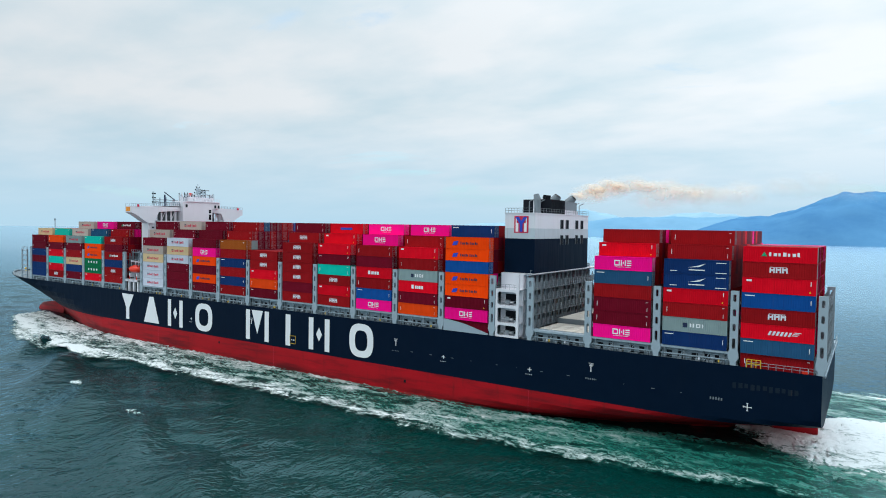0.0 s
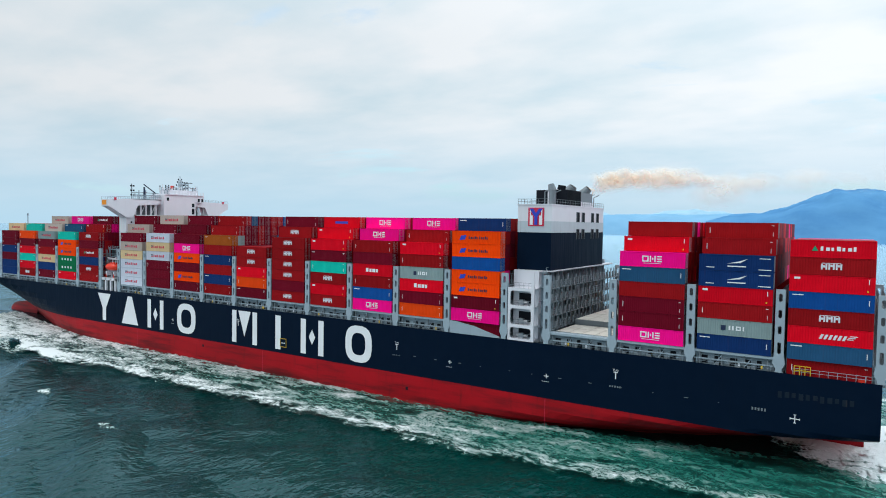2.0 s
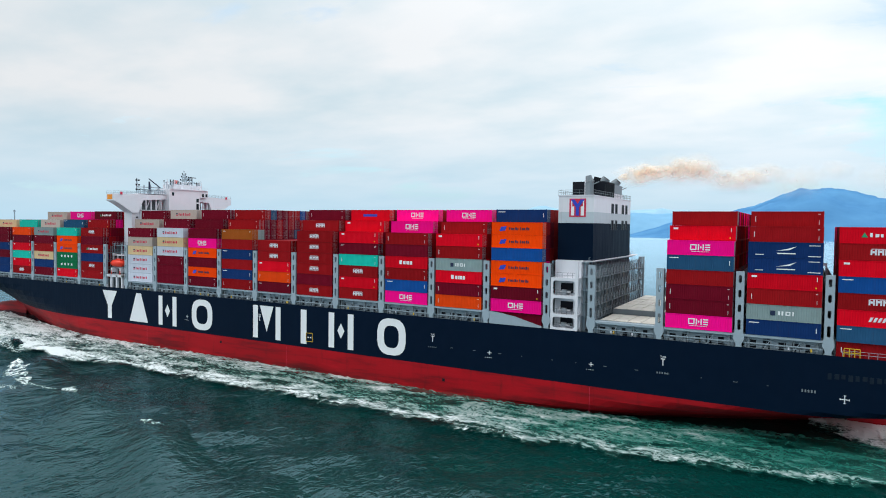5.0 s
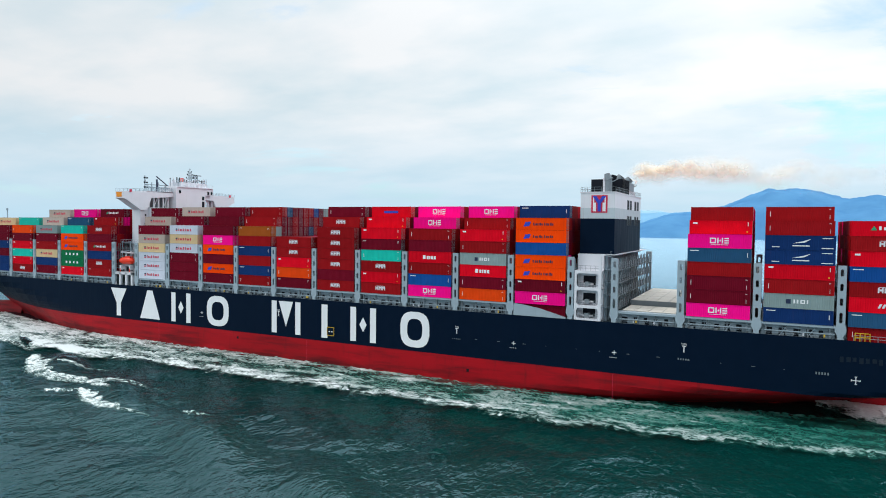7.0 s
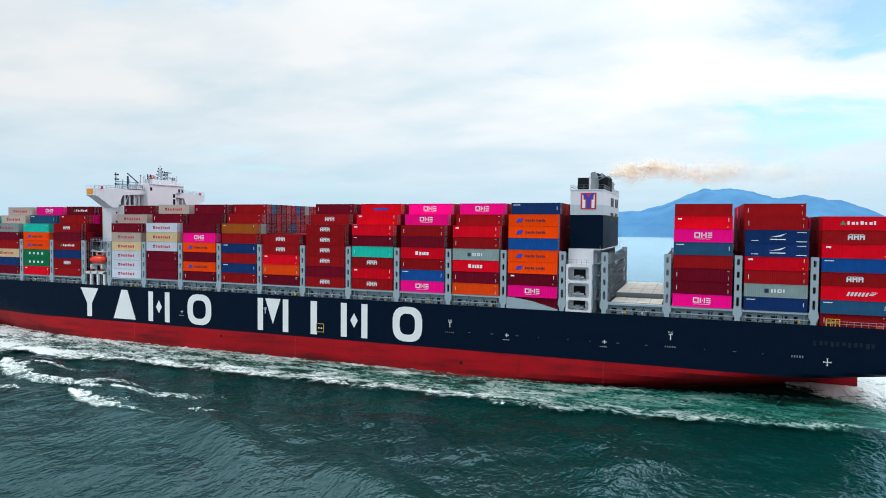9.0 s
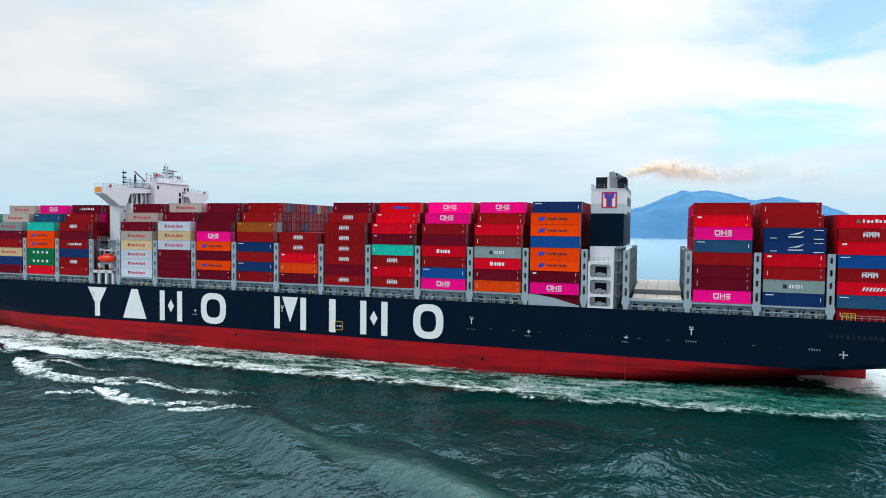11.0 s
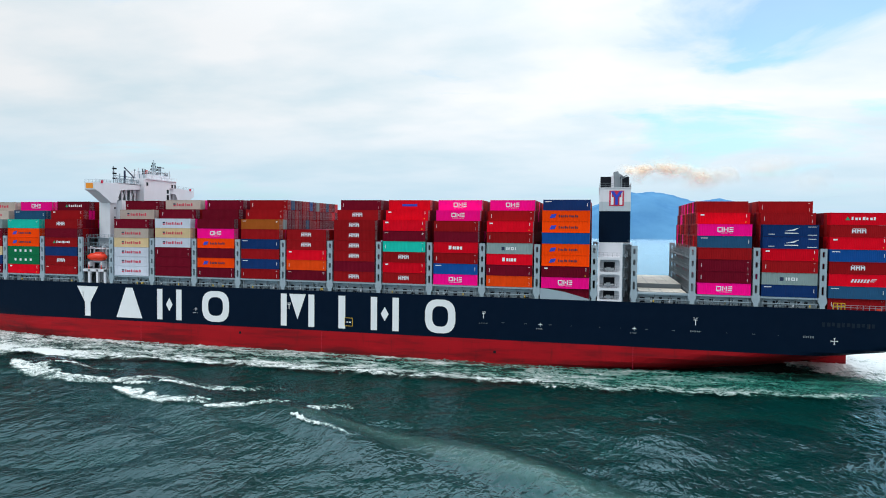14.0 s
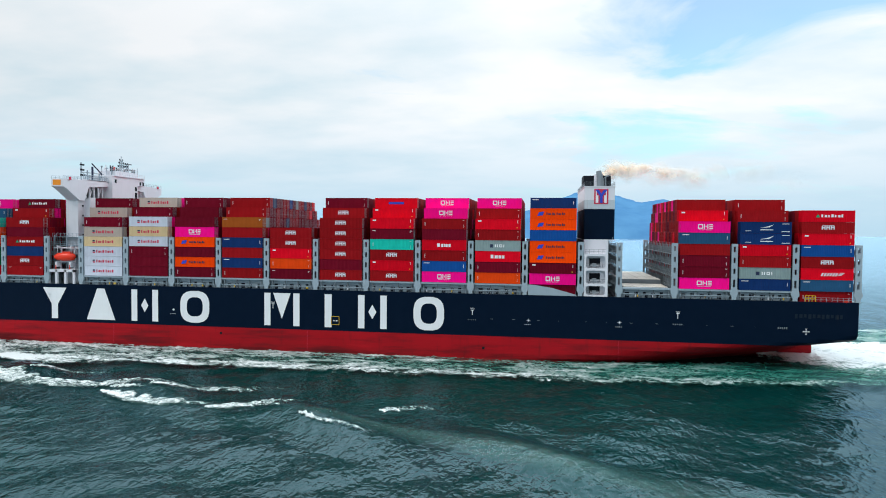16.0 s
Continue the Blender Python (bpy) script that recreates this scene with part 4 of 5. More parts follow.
def emblems():
    made = {}
    ring = lambda x, z, w, h, s, m: [(x, z, w, s, m), (x, z + h - s, w, s, m), (x, z + s, s, h - 2 * s, m), (x + w - s, z + s, s, h - 2 * s, m)]
    row = lambda x, z, w, h, n, m: [(x + w * k / n, z, w / n * (0.5 + 0.22 * (k % 2)), h * (1.0 if k % 3 == 0 else 0.78), m) for k in range(n)]
    b = bars(*ring(4.3, 1.0, 1.2, 1.15, 0.22, 0), (5.72, 1.0, 0.24, 1.15, 0), (6.58, 1.0, 0.24, 1.15, 0))
    b.prism([(6.27, 1.3), (6.42, 1.57), (6.27, 1.85), (6.12, 1.57)], -0.012, 0.012)
    for k in range(3):
        b.box(7.05, 7.95, -0.012, 0.012, 1.0 + 0.46 * k, 1.23 + 0.46 * k)
    b.box(4.5, 7.8, -0.012, 0.012, 0.68, 0.75)
    made["ring"] = pieces(b, "emblem", LETTER)
    b = bars(*[q for k in range(3) for q in ((4.55 + 1.05 * k, 0.95, 0.26, 0.95, 0), (5.19 + 1.05 * k, 0.95, 0.26, 0.95, 0), (4.83 + 1.05 * k, 1.28 + 0.12 * min(k, 1), 0.34, 0.36, 0))])
    b.box(4.7, 7.4, -0.012, 0.012, 1.95, 2.05)
    made["block"] = pieces(b, "emblem", WHITE)
    b = bars((8.6, 1.15, 0.9, 0.14, 0), (8.8, 1.42, 1.0, 0.14, 0), (9.0, 1.69, 1.1, 0.14, 0))
    for k in range(6):
        b.prism([(4.6 + 0.66 * k, 0.95), (5.0 + 0.66 * k, 0.95), (5.35 + 0.66 * k, 1.75), (4.95 + 0.66 * k, 1.75)], -0.012, 0.012)
    made["slant"] = pieces(b, "emblem", WHITE)
    b = bars(*row(4.3, 1.1, 2.5, 0.62, 5, 0), *row(6.95, 1.1, 2.4, 0.62, 5, 0))
    for k in range(2):
        b.prism([(1.9 + 0.7 * k, 0.85 + 0.1 * k), (2.6 + 0.7 * k, 0.85 + 0.1 * k), (3.0 + 0.7 * k, 1.85 + 0.1 * k), (2.35 + 0.7 * k, 1.85 + 0.1 * k)], -0.012, 0.012, 1)
    made["flag"] = pieces(b, "emblem", MARK_DARK, MARK_BLUE)
    made["words"] = pieces(bars((2.7, 0.95, 0.75, 0.35, 0), (2.7, 1.42, 0.75, 0.4, 1), *row(3.9, 1.0, 2.7, 0.82, 4, 0), *row(6.9, 1.0, 2.7, 0.82, 4, 0)), "emblem", MARK_RED, MARK_DARK)
    made["script"] = pieces(bars((4.2, 0.95, 0.75, 0.95, 0), (5.3, 0.95, 0.55, 0.8, 0), (6.0, 0.95, 0.3, 0.8, 0), (6.45, 0.95, 0.65, 0.8, 0), (7.3, 0.95, 0.6, 0.8, 0)), "emblem", LETTER)
    b = bars(*row(4.4, 1.15, 5.4, 0.72, 7, 0))
    b.prism([(3.1, 1.1), (4.1, 1.1), (3.6, 1.95)], -0.012, 0.012, 1)
    made["triangle"] = pieces(b, "emblem", LETTER, MARK_GREEN)
    b = bars((4.8, 0.75, 3.0, 0.2, 0), (9.8, 0.35, 2.0, 0.14, 0), (9.9, 2.3, 1.8, 0.12, 0), (1.2, 0.5, 1.4, 0.13, 0))
    b.prism([(4.7, 1.3), (6.9, 1.5), (8.0, 2.2), (6.5, 1.72)], -0.012, 0.012)
    made["swoosh"] = pieces(b, "emblem", LETTER)
    made["four"] = pieces(bars(*[(2.6 + 2.0 * k, 1.1, 0.75, 0.75, 0) for k in range(4)]), "emblem", LETTER)
    made["icon"] = pieces(bars((4.0, 0.95, 0.8, 0.9, 1), (5.3, 1.05, 0.3, 0.75, 0), (5.85, 1.05, 0.3, 0.75, 0), *ring(6.5, 1.05, 0.8, 0.75, 0.2, 0), (7.6, 1.05, 0.24, 0.75, 0)), "emblem", LETTER, MARK_DARK)
    made["smear"] = pieces(bars((4.0, 1.1, 4.4, 0.62, 0)), "emblem", MARK_BLUE)
    made["serial"] = pieces(bars((11.2, 2.2, 0.5, 0.12, 0), (11.2, 1.9, 0.3, 0.1, 0), (0.5, 2.25, 1.0, 0.12, 0)), "marking", LETTER)
    made["upright"] = pieces(bars((0.75, 0.9, 0.10, 1.0, 0), (11.4, 0.4, 0.06, 0.8, 0), (11.2, 2.3, 0.4, 0.08, 0)), "marking", LETTER)
    made["tag"] = pieces(bars((0.7, 2.1, 0.9, 0.35, 0), (11.3, 1.7, 0.12, 0.8, 0), (11.1, 0.4, 0.22, 0.26, 1)), "marking", LETTER, YELLOW)
    made["line"] = pieces(bars((0.5, 2.25, 1.7, 0.16, 0), (11.4, 1.1, 0.12, 0.9, 0)), "marking", LETTER)
    return made


EMBLEM = emblems()
# what stands on the walls of the port stack, tier by tier
SIGNS = [
    "line slant block line tag block triangle", "line icon upright tag swoosh swoosh upright upright", "ring upright upright - line ring tag -",
    "ring tag flag flag - flag flag line", "upright upright script icon upright tag upright ring", "ring line upright script - upright ring ring",
    "block tag block upright serial tag tag smear", "block - block block block block block upright", "serial upright tag block block",
    "upright line - line - serial upright upright", "upright flag - flag ring - - upright", "- - upright words words words upright words",
    "words words words words words upright words upright", "serial block - triangle - block tag triangle", "tag four four flag flag serial line ring",
    "upright - words serial serial words words words", "block tag serial tag upright upright serial", "- - - serial upright upright words",
]


def add_box(key, x, y, z, sign="-", doors=True, near="stacked on deck"):
    ob = new("shipping_container", BOX_MESH[key])
    ob.location = (x, y, z)
    kind = COLORS[key][0]
    tagged(ob, f"{kind} corrugated steel shipping container {near}", "container", "stacked containers")
    if sign in EMBLEM:
        small = sign in ("serial", "upright", "tag", "line")
        first, *rest = EMBLEM[sign]
        if small:
            for me in (first, *rest):
                part("marking", me, ob)
        else:
            mark = part("emblem", first, ob)
            for me in rest:
                part("emblem_piece", me, mark)
    if doors:
        for k in range(2):
            part("door", DOOR_MESH[key], ob, at=(LONG - 0.08, 0.15 + k * (WIDE / 2 - 0.14), 0.0))
    return rides(ob)


def stacks():
    taken = set()
    for n, ((x, z, tiers), signs) in enumerate(zip(BAYS, SIGNS)):
        for k, (key, sign) in enumerate(zip(tiers, signs.split())):
            row = 0 if k < 6 or len(tiers) == 5 or n == 0 or n == 3 and k == 6 else 1 if k == 6 or n == 3 else 2
            where = "in the outer stack" if row == 0 else "set back atop the stack"
            add_box(key, x, row * ROW + 0.02, z + k * TIER, sign, True, where)
            taken.add((n, row, k))
    mixes = "rrmmmRrmprgsmmrb"
    r = random.Random(7)
    for n, tiersfrom in ((9, 5), (2, 4)):  # stacks whose ends stand open
        x, z, tiers = BAYS[n]
        for k in range(tiersfrom, 8):
            inset = max(0, k - 5)
            for row in range(inset, 19 - inset):
                if (n, row, k) not in taken:
                    add_box(r.choice(mixes if n == 9 else "rrmrRrpmr"), x, row * ROW + 0.02, z + k * TIER, "-", n == 9, "among the inner stacks")
                    taken.add((n, row, k))
    # the lowest boxes stand on deck beside the aft hatch and below the funnel stack
    add_box("r", AFT + 2 * PITCH, 0.45, 21.04 - TIER, "upright", True, "standing low on the deck")
    add_box("m", 0.0, 0.45, 21.3 - TIER, "-", True, "standing low on the deck")
    b = Build()
    for n, (x, z, tiers) in enumerate(BAYS):
        for k in range(len(tiers)):
            inset = 0 if n == 0 else max(0, k - 5)
            if n >= 16:
                inset += 1
            for row in range(inset, 10 if n == 0 else 19 - inset):
                if (n, row, k) in taken or row == 0 or (k < 4 and 1 < row < 17 and n not in (0, 2)):
                    continue
                b.box(x + 0.02, x + LONG - 0.02, row * ROW + 0.04, row * ROW + 0.02 + WIDE, z + k * TIER + 0.02, z + (k + 1) * TIER - 0.02)
                if n in (0, 9, 13):
                    y0, z0 = row * ROW + 0.02, z + k * TIER
                    for q in range(4):
                        y = y0 + 0.35 + q * 0.56
                        b.box(x + LONG - 0.02, x + LONG + 0.04, y, y + 0.07, z0 + 0.1, z0 + TIER - 0.1)
    rides(tagged(new("container_stack", b.mesh("container_stack", INNER)), "red, maroon and pink containers packed in the inner stacks", "containers", kind="stuff"))


def inner_material():
    m, t, p = nodes_of("inner_boxes")
    g = t.nodes.new("ShaderNodeNewGeometry")
    ramp = t.nodes.new("ShaderNodeValToRGB")
    ramp.color_ramp.interpolation = "CONSTANT"
    cols = ["r", "m", "r", "r", "m", "R", "r", "m", "r", "r", "m", "m", "r", "r", "p", "m"]
    for i, k in enumerate(cols):
        e = ramp.color_ramp.elements[i] if i < 2 else ramp.color_ramp.elements.new(i / len(cols))
        e.position, e.color = i / len(cols), (*COLORS[k][1], 1)
    t.links.new(g.outputs["Random Per Island"], ramp.inputs[0])
    c = t.nodes.new("ShaderNodeTexCoord").outputs["Object"]
    n = node(t, "ShaderNodeTexNoise", (("Vector", c),), Scale=0.8, Detail=6.0)
    t.links.new(mixed(t, ranged(t, n.outputs["Fac"], 0.5, 0.8, 0, 0.4), ramp.outputs[0], (0.06, 0.035, 0.03)), p.inputs["Base Color"])
    p.inputs["Roughness"].default_value = 0.6
    p.inputs["Specular IOR Level"].default_value = 0.07
    return m


INNER = inner_material()
stacks()


# ---- hull lettering and marks ----
def letters():
    """The white signs of the hull, as plain shapes: wedges, bars, a hollow triangle and rings."""
    z0, h, s = 7.95, 9.3, 2.05
    y0, y1 = -0.03, 0.05
    signs = [(-145.9, 9.0, "funnel"), (-130.8, 9.3, "triangle"), (-116.2, 8.5, "wedges"), (-100.7, 9.1, "ring"), (-74.8, 10.5, "notch"), (-56.9, 2.1, "bar"), (-47.2, 8.2, "wedges"), (-31.5, 8.6, "ring")]
    for x, w, kind in signs:
        b = Build()
        c = w / 2
        if kind == "bar":
            b.box(0, s, y0, y1, 0, h)
        elif kind == "funnel":
            b.prism([(c - s / 2, 0), (c + s / 2, 0), (c + s / 2, 4.3), (w - 0.6, h), (0.6, h), (c - s / 2, 4.3)], y0, y1)
        elif kind == "triangle":
            b.prism([(0, 0), (w, 0), (c + 1.2, h), (c - 1.2, h)], y0, y1)
        elif kind == "wedges":
            b.box(0, s * 0.9, y0, y1, 0, h), b.box(w - s * 0.9, w, y0, y1, 0, h)
            b.prism([(c, h / 2 - 2.0), (c + 1.15, h / 2), (c, h / 2 + 2.0), (c - 1.15, h / 2)], y0, y1)
        elif kind == "notch":
            b.box(0, s * 0.9, y0, y1, 0, h), b.box(w - s * 0.9, w, y0, y1, 0, h)
            b.prism([(c, 2.0), (c + 2.6, h), (c - 2.6, h)], y0, y1)
        else:
            n = 20
            rims = []
            for inset in (0.0, s):
                rims.append([(c + (c - inset) * math.copysign(abs(math.cos(a)) ** 0.72, math.cos(a)), h / 2 + (h / 2 - inset * 0.9) * math.copysign(abs(math.sin(a)) ** 0.72, math.sin(a)))
                             for a in (math.tau * (k + 0.5) / n for k in range(n))])
            b.v = [(px, y, pz) for y in (y0, y1) for rim in rims for px, pz in rim]
            for k in range(n):
                q = (k + 1) % n
                b.f += [(k, q, n + q, n + k), (2 * n + q, 2 * n + k, 3 * n + k, 3 * n + q), (q, k, 2 * n + k, 2 * n + q), (n + k, n + q, 3 * n + q, 3 * n + k)]
            b.m = [0] * len(b.f)
        for me in pieces(b, "hull_sign", LETTER):
            part("hull_sign", me, upper, label="large white sign on the navy hull", at=(x, -0.02, z0))


letters()


def text_mesh(text, size, mat):
    cu = bpy.data.curves.new("text", "FONT")
    cu.body, cu.size, cu.align_x, cu.extrude = text, size, "CENTER", 0.01
    tmp = bpy.data.objects.new("text", cu)
    me = bpy.data.meshes.new_from_object(tmp)
    bpy.data.objects.remove(tmp)
    me.transform(Euler((radians(90), 0, 0)).to_matrix().to_4x4())
    me.materials.clear()
    me.materials.append(mat)
    return me


def hull_marks():
    word = text_mesh("TUG", 0.55, LETTER)
    for x, z in ((-15.2, 14.0), (38.2, 14.6), (-72.2, 14.2), (-143.0, 15.2)):
        b = Build()
        b.box(-0.09, 0.09, -0.03, 0.02, -1.4, -0.1), b.box(-0.42, 0.42, -0.03, 0.02, -0.16, 0.0)
        part("tug_mark", b, upper, LETTER, label="white tug pushing mark", at=(x, -0.02, z))
        part("tug_lettering", word, upper, at=(x, -0.04, z + 0.15))
    for x, z in ((-0.1, 11.6), (23.6, 11.7), (-102.8, 11.6)):
        b = Build()
        b.box(-0.07, 0.07, -0.03, 0.02, -0.45, 0.45), b.box(-0.5, 0.5, -0.03, 0.02, -0.07, 0.07)
        for k in range(4):
            b.box(-1.0 + 0.45 * k, -0.8 + 0.45 * k, -0.03, 0.02, -1.2, -1.08)
        for me in pieces(b, "load_mark", LETTER):
            part("load_mark", me, upper, at=(x, -0.02, z))
    b = Build()  # thruster mark by the stern
    for a in (0, 1):
        b.box(-0.7 if a else -0.07, 0.7 if a else 0.07, -0.03, 0.02, -0.07 if a else -0.7, 0.07 if a else 0.7)
        for k in (-0.7, 0.7):
            b.box(*((k - 0.06, k + 0.06, -0.03, 0.02, -0.18, 0.18) if a else (-0.18, 0.18, -0.03, 0.02, k - 0.06, k + 0.06)))
    part("stern_cross", b, upper, LETTER, label="white cross mark near the stern", at=(69.2, -0.02, 10.8))
    r = random.Random(3)
    b = Build()
    for k in range(13):
        x = -10 + 6.1 * k + r.uniform(-0.6, 0.6)
        b.box(x, x + r.choice((0.2, 0.3, 0.7)), -0.03, 0.02, 11.6, 11.69)
    for k in range(5):
        b.box(37.0 + 0.5 * k, 37.25 + 0.5 * k, -0.03, 0.02, 11.5, 11.85), b.box(62.5 + 0.5 * k, 62.75 + 0.5 * k, -0.03, 0.02, 11.3, 11.8)
        b.box(-16.4 + 0.5 * k, -16.2 + 0.5 * k, -0.03, 0.02, 11.2, 11.4)
    tagged(part("draught_mark", b, upper, DARKGREY, label="small white marks in a line along the hull", at=(0, -0.02, 0)), kind="stuff")
    b = Build()  # the name by the stern, too dark to read
    for k in range(11):
        b.box(66.5 + 1.05 * k, 67.1 + 1.05 * k + 0.1 * (k % 2), -0.03, 0.02, 14.1 + 0.15 * (k % 3), 15.2)
    tagged(part("stern_name", b, upper, DIM, label="dim raised bars of a name", at=(0, -0.01, 0)), kind="stuff")
    door = part("pilot_door", Build().box(-55.0, -52.6, -0.03, 0.02, 8.7, 11.1), upper, NAVY, label="navy pilot door outlined in yellow", at=(0, -0.05, 0))
    for q in ((-55.0, -52.6, 8.7, 8.82), (-55.0, -52.6, 10.98, 11.1), (-55.0, -54.88, 8.7, 11.1), (-52.72, -52.6, 8.7, 11.1)):
        part("outline", Build().box(q[0], q[1], -0.05, -0.03, q[2], q[3]), door, YELLOW)
    part("door_mark", Build().box(-54.4, -54.0, -0.05, -0.03, 9.7, 10.0).box(-53.6, -53.1, -0.05, -0.03, 9.7, 10.0), door, LETTER)
    for x, z in ((-12.1, 3.7), (-88.0, 5.2)):
        part("hull_valve", Build().box(x - 0.35, x + 0.35, -0.03, 0.02, z - 0.35, z + 0.35).box(x - 0.15, x + 0.15, -0.06, -0.03, z - 0.15, z + 0.15), lower, BLACK, label="dark square fitting in the red bottom")
    for x in (-122, -62, 23.4):
        b = Build()
        b.box(-0.03, 0.03, -0.012, 0.012, 0.0, 5.6)
        part("weld_seam", b, lower, MARK_RED, at=(x, -0.01 + MID - half_breadth(x, 4), 1.2))


hull_marks()


# ---- funnel, engine casing and the empty bay ----
def funnel():
    x0, x1, y0, y1 = 14.4, 22.3, 4.0, 37.5
    b = Build().box(x0, x1, y0, y1, 33.4, 41.55)
    casing = part("funnel", b, ship, NAVY, label="navy and white funnel casing")
    part("upper_casing", Build().box(x0, x1, y0, y1, 41.55, 47.5).box(x0 - 0.15, x1 + 0.15, y0 - 0.15, y1 + 0.15, 47.5, 47.7), casing, WHITE, label="white painted upper casing")
    part("grey_band", Build().box(x0 - 0.02, x1 + 0.02, y0 - 0.02, y1 + 0.02, 41.56, 44.0), casing, PALE, label="pale grey band below the white")
    b = Build()
    for a, c in (((x0, y0), (x1, y0)), ((x1, y0), (x1, y1)), ((x1, y1), (x0, y1)), ((x0, y1), (x0, y0))):
        b.rail((*a, 47.7), (*c, 47.7), 1.1, 1.5, 0.04)
    part("handrail", b, casing, DARKGREY)
    sign = part("emblem_plate", Build().box(16.9, 20.6, 3.9, 4.0, 42.9, 46.9), casing, MARK_RED, label="square red emblem plate")
    for a, c in ((17.3, 18.0), (19.5, 20.2)):
        part("emblem_bar", Build().box(a, c, 3.84, 3.9, 43.2, 45.2).box(a if a < 18 else c - 0.25, a + 0.25 if a < 18 else c, 3.84, 3.9, 45.2, 46.6), sign, LETTER)
    b = Build()
    b.box(18.4, 19.1, 3.8, 3.84, 43.2, 45.0)
    b.prism([(18.4, 45.0), (19.1, 45.0), (20.3, 46.7), (19.4, 46.7), (18.75, 45.7), (18.1, 46.7), (17.2, 46.7)], 3.8, 3.84)
    part("emblem_chevron", b, sign, MARK_BLUE)
    for y in (18.6, 22.0, 28.4, 32.0):
        for z, mat in ((44.0, BLACK), (40.1, BLACK)):
            v = Build().box(x1, x1 + 0.06, y, y + 1.6, z, z + 2.2)
            for k in range(5):
                v.box(x1 + 0.06, x1 + 0.14, y + 0.05, y + 1.55, z + 0.1 + 0.4 * k, z + 0.32 + 0.4 * k)
            vent = part("louvre", v, casing, mat, label="black louvred vent panel")
            part("vent_frame", Build().box(x1, x1 + 0.16, y - 0.08, y, z - 0.08, z + 2.28).box(x1, x1 + 0.16, y + 1.6, y + 1.68, z - 0.08, z + 2.28).box(x1, x1 + 0.16, y, y + 1.6, z + 2.2, z + 2.28), vent, DARKGREY)
    part("uptake_house", Build().box(x0 + 1.0, x1 - 0.6, 21.9, 30.5, 47.7, 51.0), casing, DARKGREY, label="grey house round the uptakes")
    part("uptake_plinth", Build().box(x1 - 0.6, x1 - 0.3, 21.9, 30.5, 47.7, 48.8), casing, WHITE)
    part("uptake_trunk", Build().box(17.5, 19.1, 12.8, 21.8, 47.7, 51.5), casing, WHITE, label="white trunk between the louvre houses")
    top = Build().box(x0 + 0.2, 17.45, 13.0, 21.8, 47.7, 51.2).box(19.15, x1 - 0.2, 13.0, 21.8, 47.7, 51.2)
    for k in range(15):
        top.box(x1 - 0.2, x1 - 0.1, 13.2 + 0.55 * k, 13.45 + 0.55 * k, 47.9, 51.0)
    part("louvre_house", top, casing, BLACK, label="black louvred house on top")
    for y, r, lean in ((12.0, 0.85, -0.4), (15.5, 0.45, 0.3), (16.8, 0.45, 0.3), (18.1, 0.45, 0.4), (21.5, 1.25, 1.2), (31.0, 1.15, 1.6)):
        c = Build().tube((19, y, 47.7), (19, y, 51.0), r, 0, 12).tube((19, y, 50.9), (19 + lean, y, 52.4), r * 1.12, 0, 12, r * 0.8)
        pipe = part("exhaust_pipe", c, casing, BLACK if r < 0.5 else DARKGREY, label="grey exhaust uptake with a slanted mouth")
        part("pipe_mouth", Build().tube((19 + lean * 0.97, y, 52.36), (19 + lean * 1.02, y, 52.44), r * 0.72, 0, 12), pipe, BLACK, label="sooty mouth")
    for y in (5.5, 11.0, 33.0, 36.5):
        part("davit", Build().tube((20, y, 47.7), (20, y, 50.4), 0.12).tube((20, y, 50.4), (21.4, y, 51.0), 0.1), casing, DARKGREY)


def casing_house():
    b = Build().box(14.4, 20.3, 2.6, 8.0, 18, 33.1).box(14.4, 20.6, 2.6, 45.5, 33.1, 33.4).box(20.6, 22.7, 4.0, 45.0, 33.2, 33.4)
    house = part("engine_casing", b, ship, WHITE, label="white engine casing below the funnel")
    # the white casing's wall is painted dark for the shade behind the galleries
    part("casing_wall", Build().box(14.5, 20.2, 8.0, 45.3, 18, 33.1), house, DECK, label="grey wall behind the galleries, darkened for their shade")
    rr = random.Random(21)
    for k in range(14):
        y = 6.0 + 2.7 * k
        part("deck_fitting", Build().box(20.9, 21.5, y, y + rr.uniform(0.3, 1.3), 33.4, 33.8 + rr.uniform(0, 0.8)), house, rr.choice((GREY, CREAM, SAFETY, DARKGREY)), label="small fitting on the casing roof")
    f = Build()
    for x0, x1 in ((14.3, 14.8), (19.75, 20.4)):
        f.box(x0, x1, 0.1, 0.5, 18, 33.2 if x0 > 15 else 29.7)
    for z in (18.0, 21.0, 25.1, 28.9):
        f.box(14.8, 19.75, 0.1, 0.5, z + 0.15, z + 0.8)
        f.box(14.3, 20.4, 0.5, 2.6, z + 0.55, z + 0.8)
    for z0, z1 in ((18.8, 21.15), (21.8, 25.25), (25.9, 29.05)):
        for x, s in ((14.8, 1), (19.75, -1)):
            for z, d in ((z0, 1), (z1, -1)):
                pts = [(x, z), (x + s * 0.55, z), (x + s * 0.16, z + d * 0.16), (x, z + d * 0.55)]
                f.prism(pts if s * d > 0 else pts[::-1], 0.1, 0.5)
    part("gallery_front", f, house, WHITE, label="white gallery front with rounded openings")
    for z in (18.8, 21.8, 25.9, 29.7):
        part("gallery_rail", Build().rail((14.5, 0.3, z), (20.2, 0.3, z), 1.1, 1.2, 0.04), house, DARKGREY)
    # black plates paint the shade inside the gallery
    for z in (19.0, 22.2, 26.2):
        part("doorway", Build().box(15.8, 18.6, 2.5, 2.6, z, z + 2.2), house, BLACK, label="black plate for the shade inside an opening")
